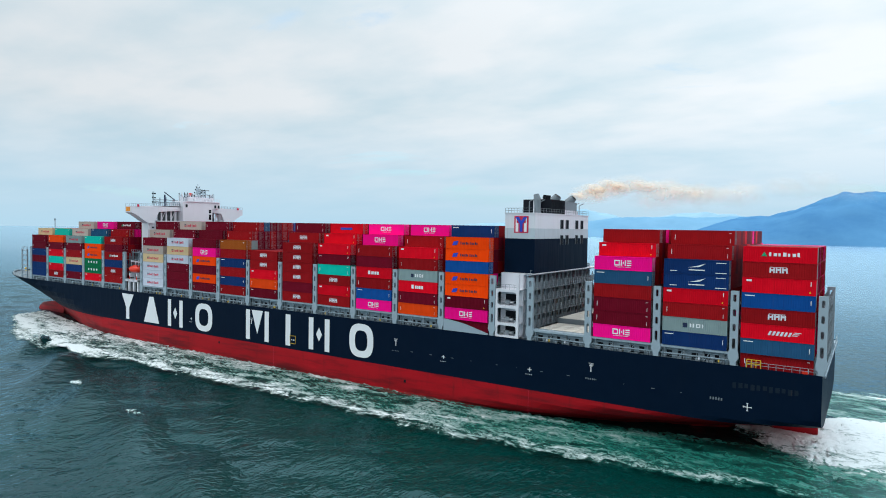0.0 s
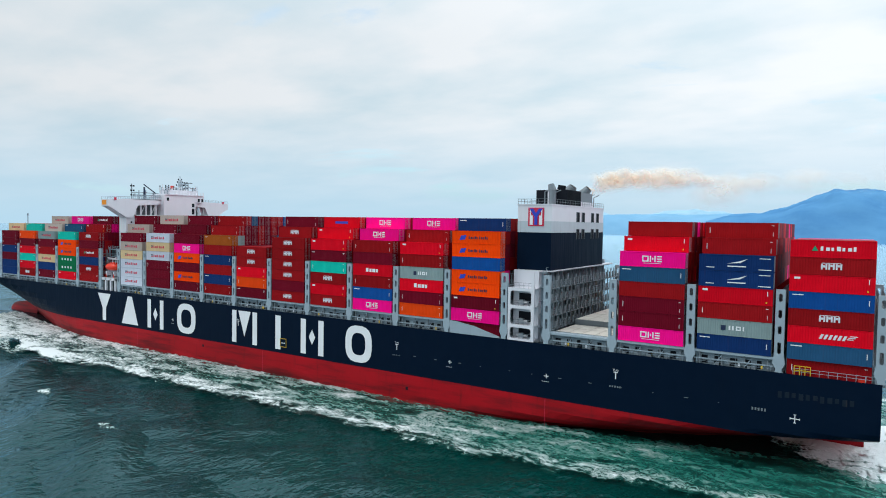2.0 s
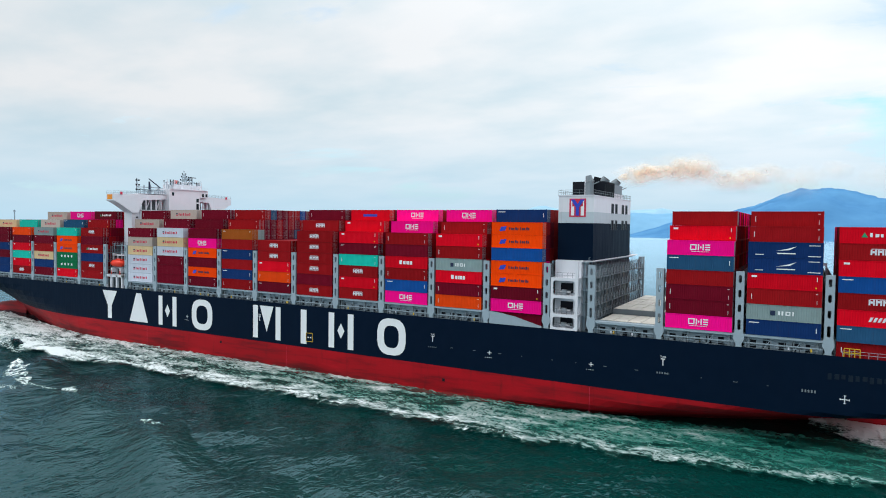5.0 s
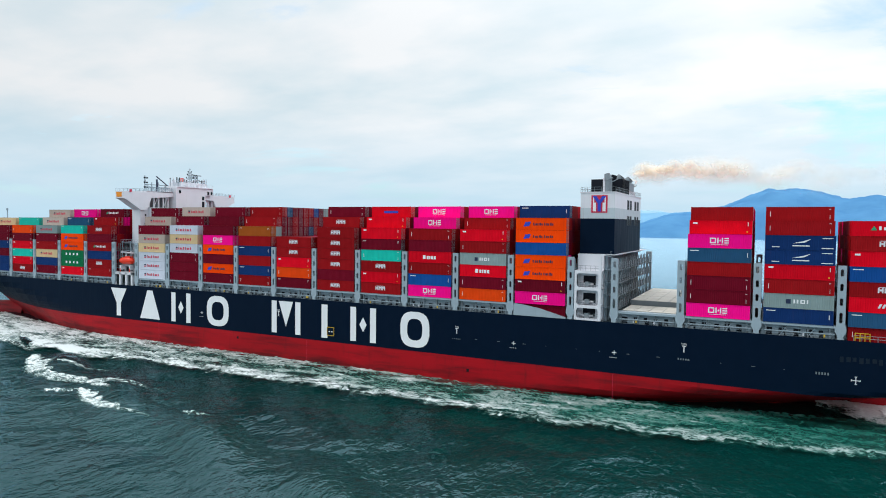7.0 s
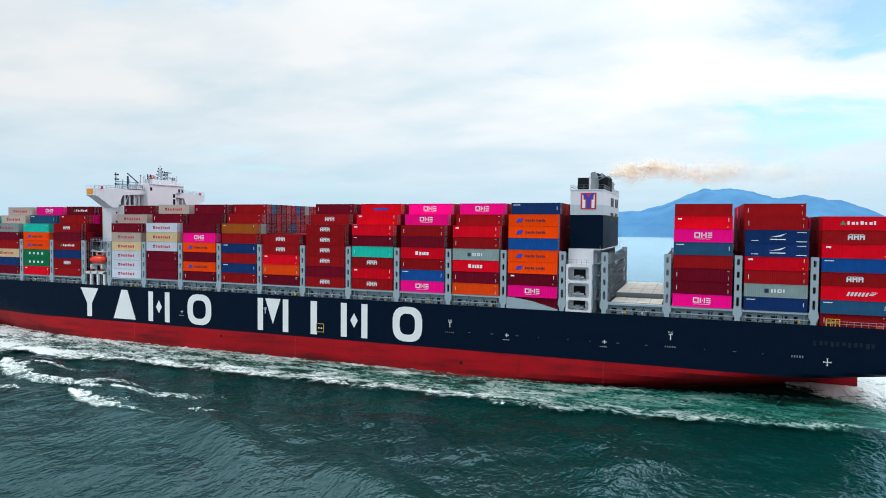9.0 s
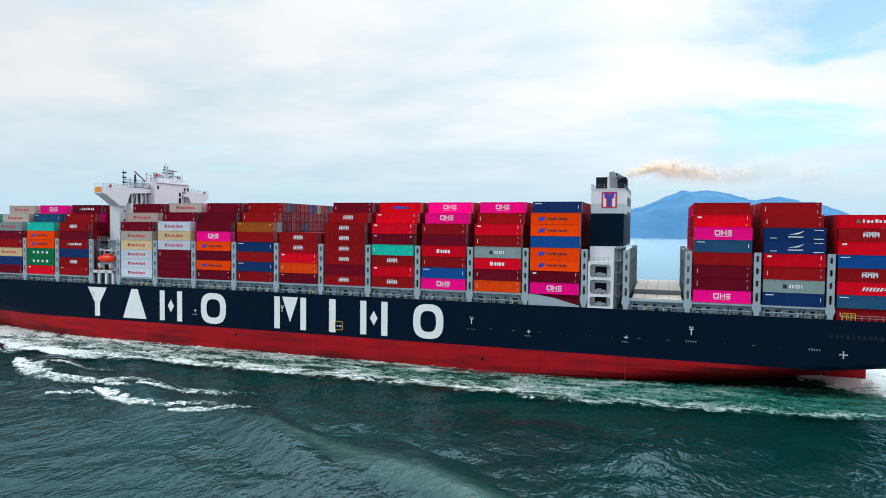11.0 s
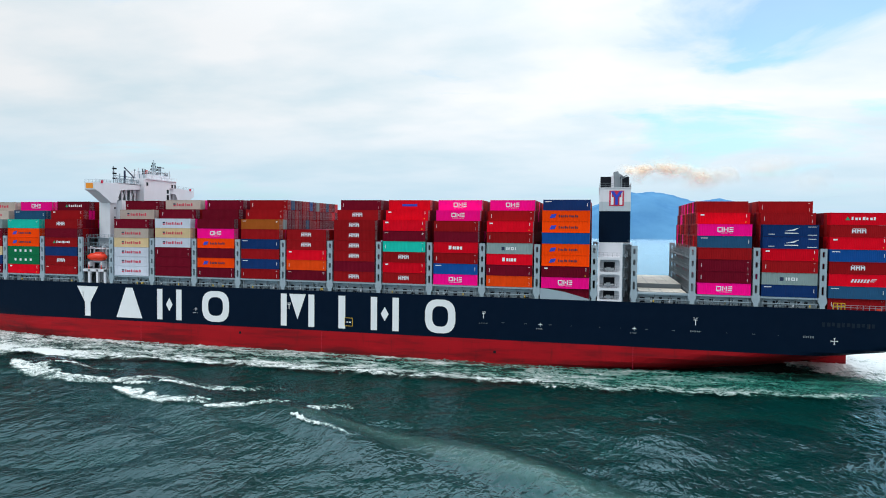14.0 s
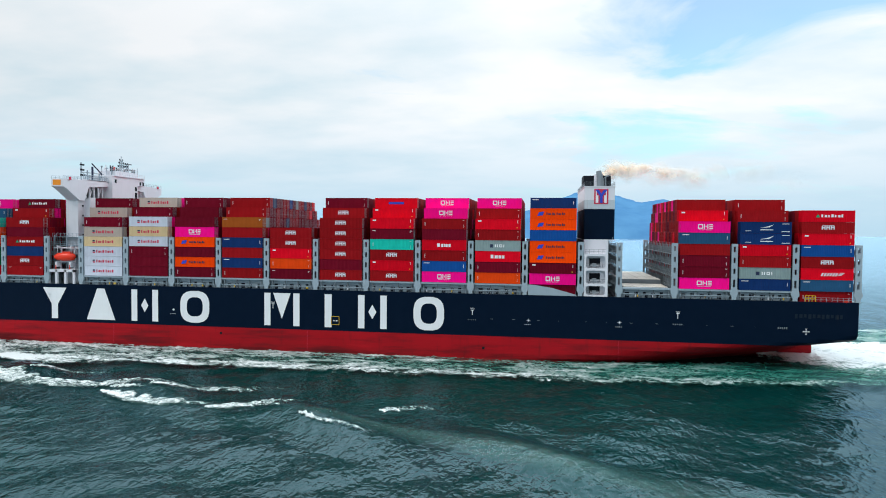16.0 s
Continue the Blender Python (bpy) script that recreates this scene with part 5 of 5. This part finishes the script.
        part("machinery", Build().tube((16.0, 1.4, z + 0.3), (18.4, 1.4, z + 0.3), 0.32, 0, 8).box(16.5, 17.5, 1.0, 1.8, z - 0.2, z + 0.9), house, STEEL)
    m = Build()
    for k in range(16):
        y = 4 + 2.6 * k
        m.box(20.3, 20.9, y, y + 0.25, 18, 33.2), m.box(20.3, 20.5, y + 0.8, y + 1.7, 19 + (k % 4) * 2.9, 21 + (k % 4) * 2.9, 1)
    for z in (21.2, 24.1, 27.0, 29.9, 33.0):
        m.box(20.3, 21.8, 3, 45, z - 0.12, z)
        m.rail((21.8, 3, z), (21.8, 45, z), 1.1, 2.0, 0.04)
    rd = random.Random(31)
    for k in range(18):
        y, z = 8.5 + 2.0 * k, rd.choice((21.3, 24.2, 27.1))
        part("duct", Build().box(20.9, 21.4, y, y + rd.uniform(0.3, 0.9), z - 2.6, z + rd.uniform(1.0, 5.0)), house, rd.choice((GREY, PALE, CREAM, DARKGREY)), label="upright duct on the casing")
    part("casing_gallery", m, house, GREY, CREAM, label="grey galleries and ducts")


def empty_bay():
    for k in range(4):
        y = 2.0 + 11.1 * k
        up = 0.0 if k == 0 else 1.2
        b = Build().box(24.6, 36.1, y, y + 10.9, 19.7, 21.0 + up)
        base = part("hatch_cover", b, ship, DARKGREY, label="empty hatch cover with cream top plates")
        for i in range(4):
            for j in range(2):
                p = Build().box(24.8 + 2.85 * i, 27.5 + 2.85 * i, y + 0.15 + 5.4 * j, y + 5.35 + 5.4 * j, 21.0 + up, 21.08 + up)
                part("cover_panel", p, base, CREAM)
    part("coaming", Build().box(24.4, 36.3, 1.6, 46.4, 18, 19.7), ship, GREY, label="grey hatch coaming")
    side_walk(24.2, 21.0)
    for x in (30.5, 31.8, 33.2):
        part("mooring_bitt", Build().tube((x, 0.9, 18), (x, 0.9, 19.0), 0.28, 0, 10).tube((x, 0.9, 18.9), (x, 0.9, 19.1), 0.36, 0, 10), ship, BLACK, label="black bitt on deck")


def sloping_bulwark():
    b = Build().prism([(-0.3, 18.4), (12.4, 18.4), (12.4, 18.7), (6.0, 20.4), (1.5, 21.1), (-0.3, 21.2)], -0.02, 0.3)
    part("sloping_bulwark", b, ship, GREY, label="grey plate sloping down along the deck edge")


funnel(), casing_house(), empty_bay(), sloping_bulwark()


# ---- bridge tower ----
def bridge():
    x0, x1 = -143.6, -136.2
    tower = part("deckhouse", Build().box(x0, x1, 9.0, 39.0, 18, 44.6), ship, WHITE, label="white accommodation tower")
    for y in (6.0, 38.4):
        part("wing_pillar", Build().box(-142.2, -138.1, y, y + 3.8, 18, 45.2), tower, WHITE, label="tall white wing pillar")
    for k in range(5):
        part("port_light", Build().tube((-137.98, 7.9, 30 + 3.0 * k), (-137.9, 7.9, 30 + 3.0 * k), 0.32, 0, 10), tower, BLACK)
    house = part("wheelhouse", Build().box(x0 - 0.6, x1 + 0.2, 19.2, 32.6, 44.6, 49.8).box(x0 - 0.6, x1 + 0.2, 19.2, 36.4, 49.8, 52.2).box(x0 - 0.8, x1 + 0.6, 20.0, 36.0, 52.2, 52.5).box(x0, x1 - 1.0, 22.5, 34.5, 52.5, 54.2), tower, WHITE, label="white wheelhouse")
    for y in (20.4, 33.6, 35.2):
        part("window", Build().box(x1 + 0.2, x1 + 0.26, y, y + 0.9, 50.0, 51.2), house, GLASS, label="dark square window")
    part("doorway", Build().box(x1 + 0.2, x1 + 0.27, 31.0, 32.1, 45.2, 47.4), house, BLACK)
    for s in (-1, 1):
        w = Build()
        tip, root = MID - s * 24.9, MID - s * 4.8
        pts = [(tip, 47.5), (tip, 49.8), (root, 50.4), (root, 48.6), (MID - s * 14.0, 47.9), (MID - s * 16.0, 43.6), (MID - s * 18.2, 43.6), (MID - s * 23.5, 46.9)]
        n = len(w.v)
        w.v += [(-141.4, y, z) for y, z in pts] + [(-137.4, y, z) for y, z in pts]
        k = len(pts)
        w.f += [tuple(range(n, n + k)), tuple(range(n + 2 * k - 1, n + k - 1, -1))] + [(n + (i + 1) % k, n + i, n + k + i, n + k + (i + 1) % k) for i in range(k)]
        w.m = [0] * len(w.f)
        wing = part("bridge_wing", w, tower, WHITE, label="white cantilevered bridge wing")
        part("wing_rail", Build().rail((-137.5, tip, 49.7), (-137.5, root, 50.3), 1.0, 1.6, 0.05).rail((-141.3, tip, 49.7), (-141.3, root, 50.3), 1.0, 1.6, 0.05), wing, GREY)
        if s == 1:
            part("wing_plate", Build().box(-140.9, -138.3, tip - 0.06, tip, 47.9, 49.5), wing, ORANGE, label="orange square on the wing tip")
        part("side_light", Build().box(-137.39, -137.1, min(tip + s * 2.2, tip + s * 2.9), max(tip + s * 2.2, tip + s * 2.9), 49.6, 50.5), wing, MARK_RED, label="red sidelight box")
        c = Build()
        for j in range(5):
            y = MID - s * (6.2 + 2.0 * j)
            c.tube((-138.6, y, 44.6), (-138.6, y, 49.0), 0.3, 0, 8)
            if j % 2:
                c.tube((-138.6, y, 44.6), (-138.6, y + s * 2.0, 49.0), 0.12, 0, 6)
        ya, yb = sorted((MID - s * 5.2, MID - s * 13.4))
        # added dark grey wall stands in for the shade between the columns
        part("bulkhead", Build().box(-141.6, -141.2, ya, yb, 44.6, 48.4), tower, DARKGREY, label="grey bulkhead under the wing, dark in place of shade")
        c.box(-143, -137, min(MID - s * 5, MID - s * 15), max(MID - s * 5, MID - s * 15), 44.3, 44.6)
        part("open_colonnade", c, tower, WHITE, label="white columns under the wing")
    a = Build()
    for y, h in ((8.6, 5.4), (11.4, 3.2), (14.0, 3.4), (17.0, 2.6)):
        a.tube((-139, y, 50.2), (-139, y, 50.2 + h), 0.18, 0, 6)
        a.box(-139.3, -138.7, y - 0.35, y + 0.35, 50.2 + h - 0.9, 50.2 + h - 0.7), a.box(-139.2, -138.8, y - 0.25, y + 0.25, 50.2 + h - 2.0, 50.2 + h - 1.7)
    for z in (51.6, 52.6):
        a.tube((-139, 8.6, z), (-139, 19, z), 0.14, 0, 6)
    a.tube((-139, 8.6, 52.6), (-139, 12.4, 51.2), 0.08)
    a.rail((-138.2, 8.6, 50.3), (-138.2, 19.2, 50.3), 1.5, 0.9, 0.09)
    part("signal_frame", a, house, GREY, label="grey signal frame with aerials")
    d = Build()
    for y in (21.5, 24.0, 31.0, 35.5):
        d.tube((-140, y, 52.4), (-140, y, 54.6 + (y % 2)), 0.14, 0, 8), d.tube((-140, y, 54.2), (-140, y, 55.2), 0.5, 0, 10, 0.35)
    part("satellite_dome", d, house, WHITE, label="white satellite domes and aerials")
    part("flag", Build().box(-140.02, -139.98, 24.6, 26.2, 54.6, 55.8), house, SAFETY, label="orange-red flag")
    rr = random.Random(12)
    for k in range(16):
        y, h = 20.2 + k * 1.0, rr.uniform(0.8, 2.6)
        x = rr.uniform(-142, -137)
        foot = 52.4
        q = Build().tube((x, y, foot), (x, y, 53.4 + h), 0.1, 0, 5)
        if k % 3 == 0:
            q.box(x - 0.5, x + 0.5, y - 0.06, y + 0.06, 53.0 + h, 53.2 + h)
        if k % 4 == 1:
            q.tube((x, y, 53.2 + h), (x, y, 53.7 + h), 0.28, 0, 8)
        part("aerial", q, house, DARKGREY if k % 2 else GREY, label="grey whip aerial on the roof")
    part("search_light", Build().tube((-141, 30.6, 54), (-141, 30.6, 57.0), 0.16, 0, 6).box(-142.2, -139.8, 30.5, 30.8, 56.6, 56.9), house, GREY, label="searchlight on a grey post")
    for y, h in ((22.2, 3.0), (25.4, 2.2), (30.0, 4.6), (33.8, 2.6)):
        g = Build().tube((-138.4, y, 52.4), (-138.4, y, 52.4 + h), 0.16, 0, 6)
        for z in (0.5, 0.75, 0.95):
            g.box(-138.6, -138.2, y - 0.7, y + 0.7, 52.4 + h * z, 52.55 + h * z)
        post = part("lamp_mast", g, house, GREY, label="short grey mast with lamp brackets")
        for z in (0.5, 0.75, 0.95):
            for e in (-0.6, 0.6):
                part("lamp", Build().tube((-138.4, y + e, 52.55 + h * z), (-138.4, y + e, 53.05 + h * z), 0.19, 0, 8), post, BLACK)
    # lattice of the main mast, with lamps on its yards
    lat = Build()
    for dx, dy in ((-0.7, -0.7), (0.7, -0.7), (0.7, 0.7), (-0.7, 0.7)):
        lat.tube((-139 + dx, 28 + dy, 52.5), (-139 + dx * 0.4, 28 + dy * 0.4, 58.0), 0.1, 0, 5)
    for k in range(7):
        z = 53.2 + 0.75 * k
        e = 0.7 - 0.045 * k
        lat.box(-139 - e, -139 + e, 28 - e, 28 + e, z, z + 0.1)
        lat.tube((-139 + e, 28 - e, z), (-139 + e, 28 + e, z + 0.7), 0.06, 0, 4)
    tall = part("lattice_mast", lat, house, GREY, label="grey lattice mast with lamps on its yards")
    for z, e in ((54.6, 1.7), (55.8, 1.5), (57.0, 1.1), (58.0, 0.7)):
        yard = part("yard", Build().box(-139.1, -138.9, 28 - e, 28 + e, z, z + 0.16), tall, GREY)
        for y in (28 - e, 28 + e):
            part("lamp", Build().tube((-139, y, z + 0.1), (-139, y, z + 0.6), 0.2, 0, 8), yard, BLACK)
    part("wind_vane", Build().tube((-139, 28, 58.0), (-139, 28, 59.6), 0.08, 0, 5).box(-139.05, -138.95, 27.6, 28.4, 59.2, 59.35), tall, GREY)
    for y, z, w in ((31.4, 57.0, 1.7), (33.4, 55.0, 1.1)):
        stand = part("radar_stand", Build().tube((-138.8, y, 52.4), (-138.8, y, z), 0.26, 0, 8, 0.16).box(-139.3, -138.3, y - 0.8, y + 0.8, z - 1.6, z - 1.45), house, GREY, label="grey radar post with a platform")
        part("scanner", Build().box(-139.0, -138.6, y - w, y + w, z, z + 0.3), stand, DARKGREY, label="flat radar scanner")
    for y, r in ((25.2, 0.9), (30.2, 0.8), (33.6, 0.7)):
        dome = Build()
        for a in range(5):
            z0, z1 = a * math.pi / 10, (a + 1) * math.pi / 10
            dome.tube((-137.6, y, 52.5 + r * (0.6 + math.sin(z0))), (-137.6, y, 52.5 + r * (0.6 + math.sin(z1))), r * math.cos(z0), 0, 12, max(0.02, r * math.cos(z1)))
        dome.tube((-137.6, y, 52.4), (-137.6, y, 52.5 + r * 0.6), r, 0, 12)
        part("radome", dome, house, WHITE, label="white radome", smooth=True)
    crane = part("stores_crane", Build().tube((-138.6, 13.2, 50.2), (-138.6, 13.2, 54.6), 0.3, 0, 8).tube((-138.6, 13.0, 55.6), (-138.6, 17.6, 52.6), 0.2, 0, 6), house, MARK_DARK, label="dark stores crane with a slanting jib")
    part("hook_line", Build().tube((-138.6, 17.4, 52.7), (-138.6, 17.4, 51.4), 0.05, 0, 4), crane, BLACK)
    deck2 = part("monkey_deck", Build().box(-143.4, -137.4, 8.2, 19.2, 50.0, 50.25), house, WHITE, label="white open deck beside the wheelhouse")
    for y in (10.2, 12.4, 14.6, 16.8, 18.6):
        part("brace", Build().tube((-137.6, y, 48.6), (-137.6, y + 1.1, 50.0), 0.09, 0, 5).tube((-137.6, y + 1.1, 50.0), (-137.6, y + 2.0, 48.6), 0.09, 0, 5), deck2, DARKGREY)
    for y in (8.4, 9.3):
        for z in (51.4, 53.0, 54.6):
            part("lamp", Build().box(-138.95, -138.45, y - 0.3, y + 0.1, z, z + 0.5), deck2, BLACK)
    part("window", Build().box(x1 + 0.2, x1 + 0.26, 31.0, 32.1, 47.9, 49.3), house, GLASS, label="dark square window")
    for x in (x0, x1 - 1.0):
        part("roof_rail", Build().rail((x, 22.5, 54.2), (x, 34.5, 54.2), 1.0, 1.0, 0.05), house, WHITE)
    part("house_rail", Build().rail((x1 + 0.5, 20, 52.5), (x1 + 0.5, 36, 52.5), 1.0, 1.3, 0.045), house, WHITE)


def lifeboat():
    rings = [(-142.8, 0.1), (-142.4, 0.8), (-141.4, 1.35), (-139.6, 1.55), (-137.6, 1.5), (-136.4, 1.2), (-135.8, 0.6), (-135.6, 0.1)]
    b, n = Build(), 14
    for x, r in rings:
        b.v += [(x, 1.6 + r * 0.82 * math.cos(k * math.tau / n), 26.4 + (0.85 if math.sin(k * math.tau / n) > 0 else 0.78) * r * math.sin(k * math.tau / n)) for k in range(n)]
    for j in range(len(rings) - 1):
        b.f += [(j * n + k, (j + 1) * n + k, (j + 1) * n + (k + 1) % n, j * n + (k + 1) % n) for k in range(n)]
    b.m = [0] * len(b.f)
    boat = part("lifeboat", b, ship, SAFETY, label="orange-red enclosed lifeboat in its davits", smooth=True)
    part("boat_cabin", Build().box(-139.6, -137.0, 1.0, 2.2, 27.2, 28.0), boat, SAFETY)
    part("boat_keel", Build().box(-142.0, -136.2, 1.5, 1.7, 24.75, 25.2), boat, STEEL)
    s = Build()
    for x in (-144.2, -141.4, -138.4, -135.6):
        s.box(x, x + 0.7, 0.2, 0.9, 18, 22.6)
    s.box(-144.2, -134.9, 0.2, 3.6, 21.9, 22.7)
    part("boat_platform", s, ship, WHITE, label="white lifeboat platform on legs")
    d = Build()
    for x in (-141.6, -137.0):
        d.tube((x, 2.8, 22.6), (x, 3.2, 29.2), 0.28, 0, 8), d.tube((x, 3.2, 29.2), (x, 1.4, 29.6), 0.22, 0, 8), d.tube((x, 1.5, 29.5), (x, 1.5, 27.6), 0.08, 0, 6)
        d.box(x - 0.3, x + 0.3, 0.8, 2.4, 23.4, 24.9)
        d.tube((x, 0.8, 22.7), (x, 0.8, 24.0), 0.14, 1, 6)
    d.box(-144.0, -135.2, 2.6, 3.4, 28.9, 29.3)
    part("boat_davit", d, ship, WHITE, SAFETY, label="white lifeboat davits")
    g = Build()
    for z in (24.4, 27.0, 29.8, 32.4):
        g.box(-145.0, -134.0, 3.6, 8.8, z - 0.12, z)
        g.rail((-145, 3.6, z), (-134, 3.6, z), 1.1, 1.4, 0.045)
    for x in (-144.6, -140.5, -134.6):
        g.box(x, x + 0.3, 3.7, 4.0, 18, 33)
    part("tower_gallery", g, ship, GREY, label="grey open galleries beside the tower")


bridge(), lifeboat()


def foredeck():
    b = Build().tube((-247, 24, 18), (-247, 24, 44), 0.35, 0, 8, 0.2).box(-247.8, -246.2, 22.5, 25.5, 39.6, 39.9).tube((-247, 24, 44), (-247, 24, 45), 0.4, 0, 8).tube((-247, 22.8, 39.8), (-247, 22.8, 41.0), 0.12)
    part("foremast", b, ship, GREY, label="grey foremast")
    for y in (8.0, 16.0, 32.0, 40.0):
        part("breakwater", Build().box(-224.5, -224.1, y - 3.8, y + 3.8, 18, 22.5), ship, GREY, label="grey breakwater plate")
    part("windlass", Build().tube((-256, 19, 19.4), (-256, 29, 19.4), 0.9, 0, 12).box(-257, -255, 18.5, 29.5, 18, 18.9), ship, DARKGREY, label="anchor windlass")
    f = Build()
    for x in (-229.8, -225.0):
        f.box(x, x + 0.5, 1.6, 2.1, 18, 31.2)
    for k in range(6):
        f.box(-229.8, -224.5, 1.65, 2.0, 19.4 + 2.2 * k, 19.8 + 2.2 * k)
    f.rail((-229.6, 1.8, 31.2), (-224.6, 1.8, 31.2), 1.0, 1.2, 0.06)
    for k in range(9):
        f.box(-222.0, -221.7, 2.5 + 5.0 * k, 2.9 + 5.0 * k, 18, 31.0)
    f.box(-222.2, -221.4, 1.8, 46.2, 24.0, 24.3), f.box(-222.2, -221.4, 1.8, 46.2, 30.6, 31.0)
    part("bow_frame", f, ship, GREY, label="tall grey frame before the foremost stack")
    part("bow_light", Build().box(-274, -272.6, 21.8, 22.9, 18, 19.6), ship, YELLOW, label="yellow fairlead at the bow")


foredeck()


def aft_details():
    x = AFT + 2 * PITCH
    part("stern_rail", Build().rail((x + 1, 0.15, 18.4), (81.6, 0.15, 18.4), 1.05, 1.3, 0.045).rail((81.6, 0.3, 18.4), (81.6, 47.7, 18.4), 1.05, 1.6, 0.045), ship, GREY)
    part("yellow_gate", Build().rail((x + 1.2, 0.1, 18.4), (x + 3.6, 0.1, 18.4), 1.5, 0.8, 0.08), ship, YELLOW, label="yellow railing gate on deck")
    part("red_locker", Build().box(78.0, 79.0, 0.3, 0.9, 18, 18.8), ship, SAFETY, label="red locker by the rail")


aft_details()

# ---- smoke ----
PUFFS = []
MOUTH = Vector((20.4, 31.0, 52.3))


def puff_mesh(k, radius, mat):
    """A bowed, ragged wisp of smoke, longer than high; its reach from the middle is kept in the UV map."""
    rings, n = 7, 20
    me = bpy.data.meshes.new("smoke_puff")
    verts, reach = [(0.0, 0.0, 0.0)], [0.0]
    for i in range(1, rings + 1):
        for j in range(n):
            a, r = math.tau * j / n, i / rings
            rag = 1 + 0.3 * noise.noise(Vector((math.cos(a) * 1.3 + 9.1 * k, math.sin(a) * 1.3, 0.4 * k)))
            x, z = 1.8 * radius * r * rag * math.cos(a), radius * r * rag * math.sin(a)
            verts.append((x, radius * (0.45 * r * r + 0.25 * noise.noise(Vector((x / radius, 3.3 * k, z / radius)))), z))
            reach.append(r)
    faces = [(0, 1 + j, 1 + (j + 1) % n) for j in range(n)]
    faces += [(1 + i * n + j, 1 + (i + 1) * n + j, 1 + (i + 1) * n + (j + 1) % n, 1 + i * n + (j + 1) % n) for i in range(rings - 1) for j in range(n)]
    me.from_pydata(verts, [], faces)
    layer = me.uv_layers.new(name="reach")
    for loop in me.loops:
        layer.data[loop.index].uv = (reach[loop.vertex_index], 0)
    me.polygons.foreach_set("use_smooth", [True] * len(faces))
    me.materials.append(mat)
    return me


def smoke():
    r = random.Random(5)
    plume = rides(tagged(new("smoke_plume"), "brown smoke trailing from the funnel and thinning out", "smoke"))
    plume.location = MOUTH
    for size, (radius, count, span, spread) in enumerate(((1.6, 30, 20.0, 0.35), (3.3, 27, 25.0, 0.55), (4.6, 16, 33.0, 0.8))):
        meshes = [puff_mesh(k + 10 * size, radius * (0.8, 0.95, 1.1, 1.25)[k], SMOKE[size]) for k in range(4)]
        for k in range(count):
            ob = part("smoke_puff", meshes[r.randrange(4)], plume)
            PUFFS.append((ob, CLIP - span * (k + 0.6 * r.random()) / count, Vector((r.gauss(0, 0.5), r.gauss(0, 0.5), r.gauss(0, 1))) * spread, r.uniform(-14, 14)))


def puff_at(start, wander, t):
    """The place of a puff, seen from the uptake's mouth: it waits in the uptake, then drifts aft."""
    age = t - start
    d = 5.0 * age
    if age <= 0:
        return Vector((-2.0, -12.0, -12.0)) * min(1.0, -age)
    wave = 0.9 * math.sin(d / 7.0 - 0.4) * min(1, d / 10)
    return Vector((0.82 * d, 0.57 * d, 2.6 * (1 - math.exp(-d / 4.0)) + 0.012 * d + wave)) + wander * (0.1 + 0.055 * d) * 0.6


smoke()


# ---- what moves ----
def motions():
    for ob in RIDERS:
        base = ob.matrix_basis.copy()
        walk(ob, [(0, ship_at(0) @ base), (CLIP, ship_at(CLIP) @ base)])
    for ob, a, b in RISERS:
        walk(ob, [(t, ship_at(t) @ pose(0, 0, dz)) for t, dz in ((0, -3.2), (a, -2.6), (b, 0), (CLIP, 0))])
    for ob in DRIFTERS:
        walk(ob, [(t, ship_at(t) @ pose(DRIFT * t, 0, 0)) for t in (0, CLIP)])
    for ob, start, wander, turn in PUFFS:
        times = [0.8 * k for k in range(int(CLIP / 0.8) + 1)]
        walk(ob, [(t, Matrix.Translation(puff_at(start, wander, t)) @ pose(0, 0, 0, -24 * (t > start), turn * (t > start), 30 + 8 * wander.y if t > start else 90)) for t in times])


motions()
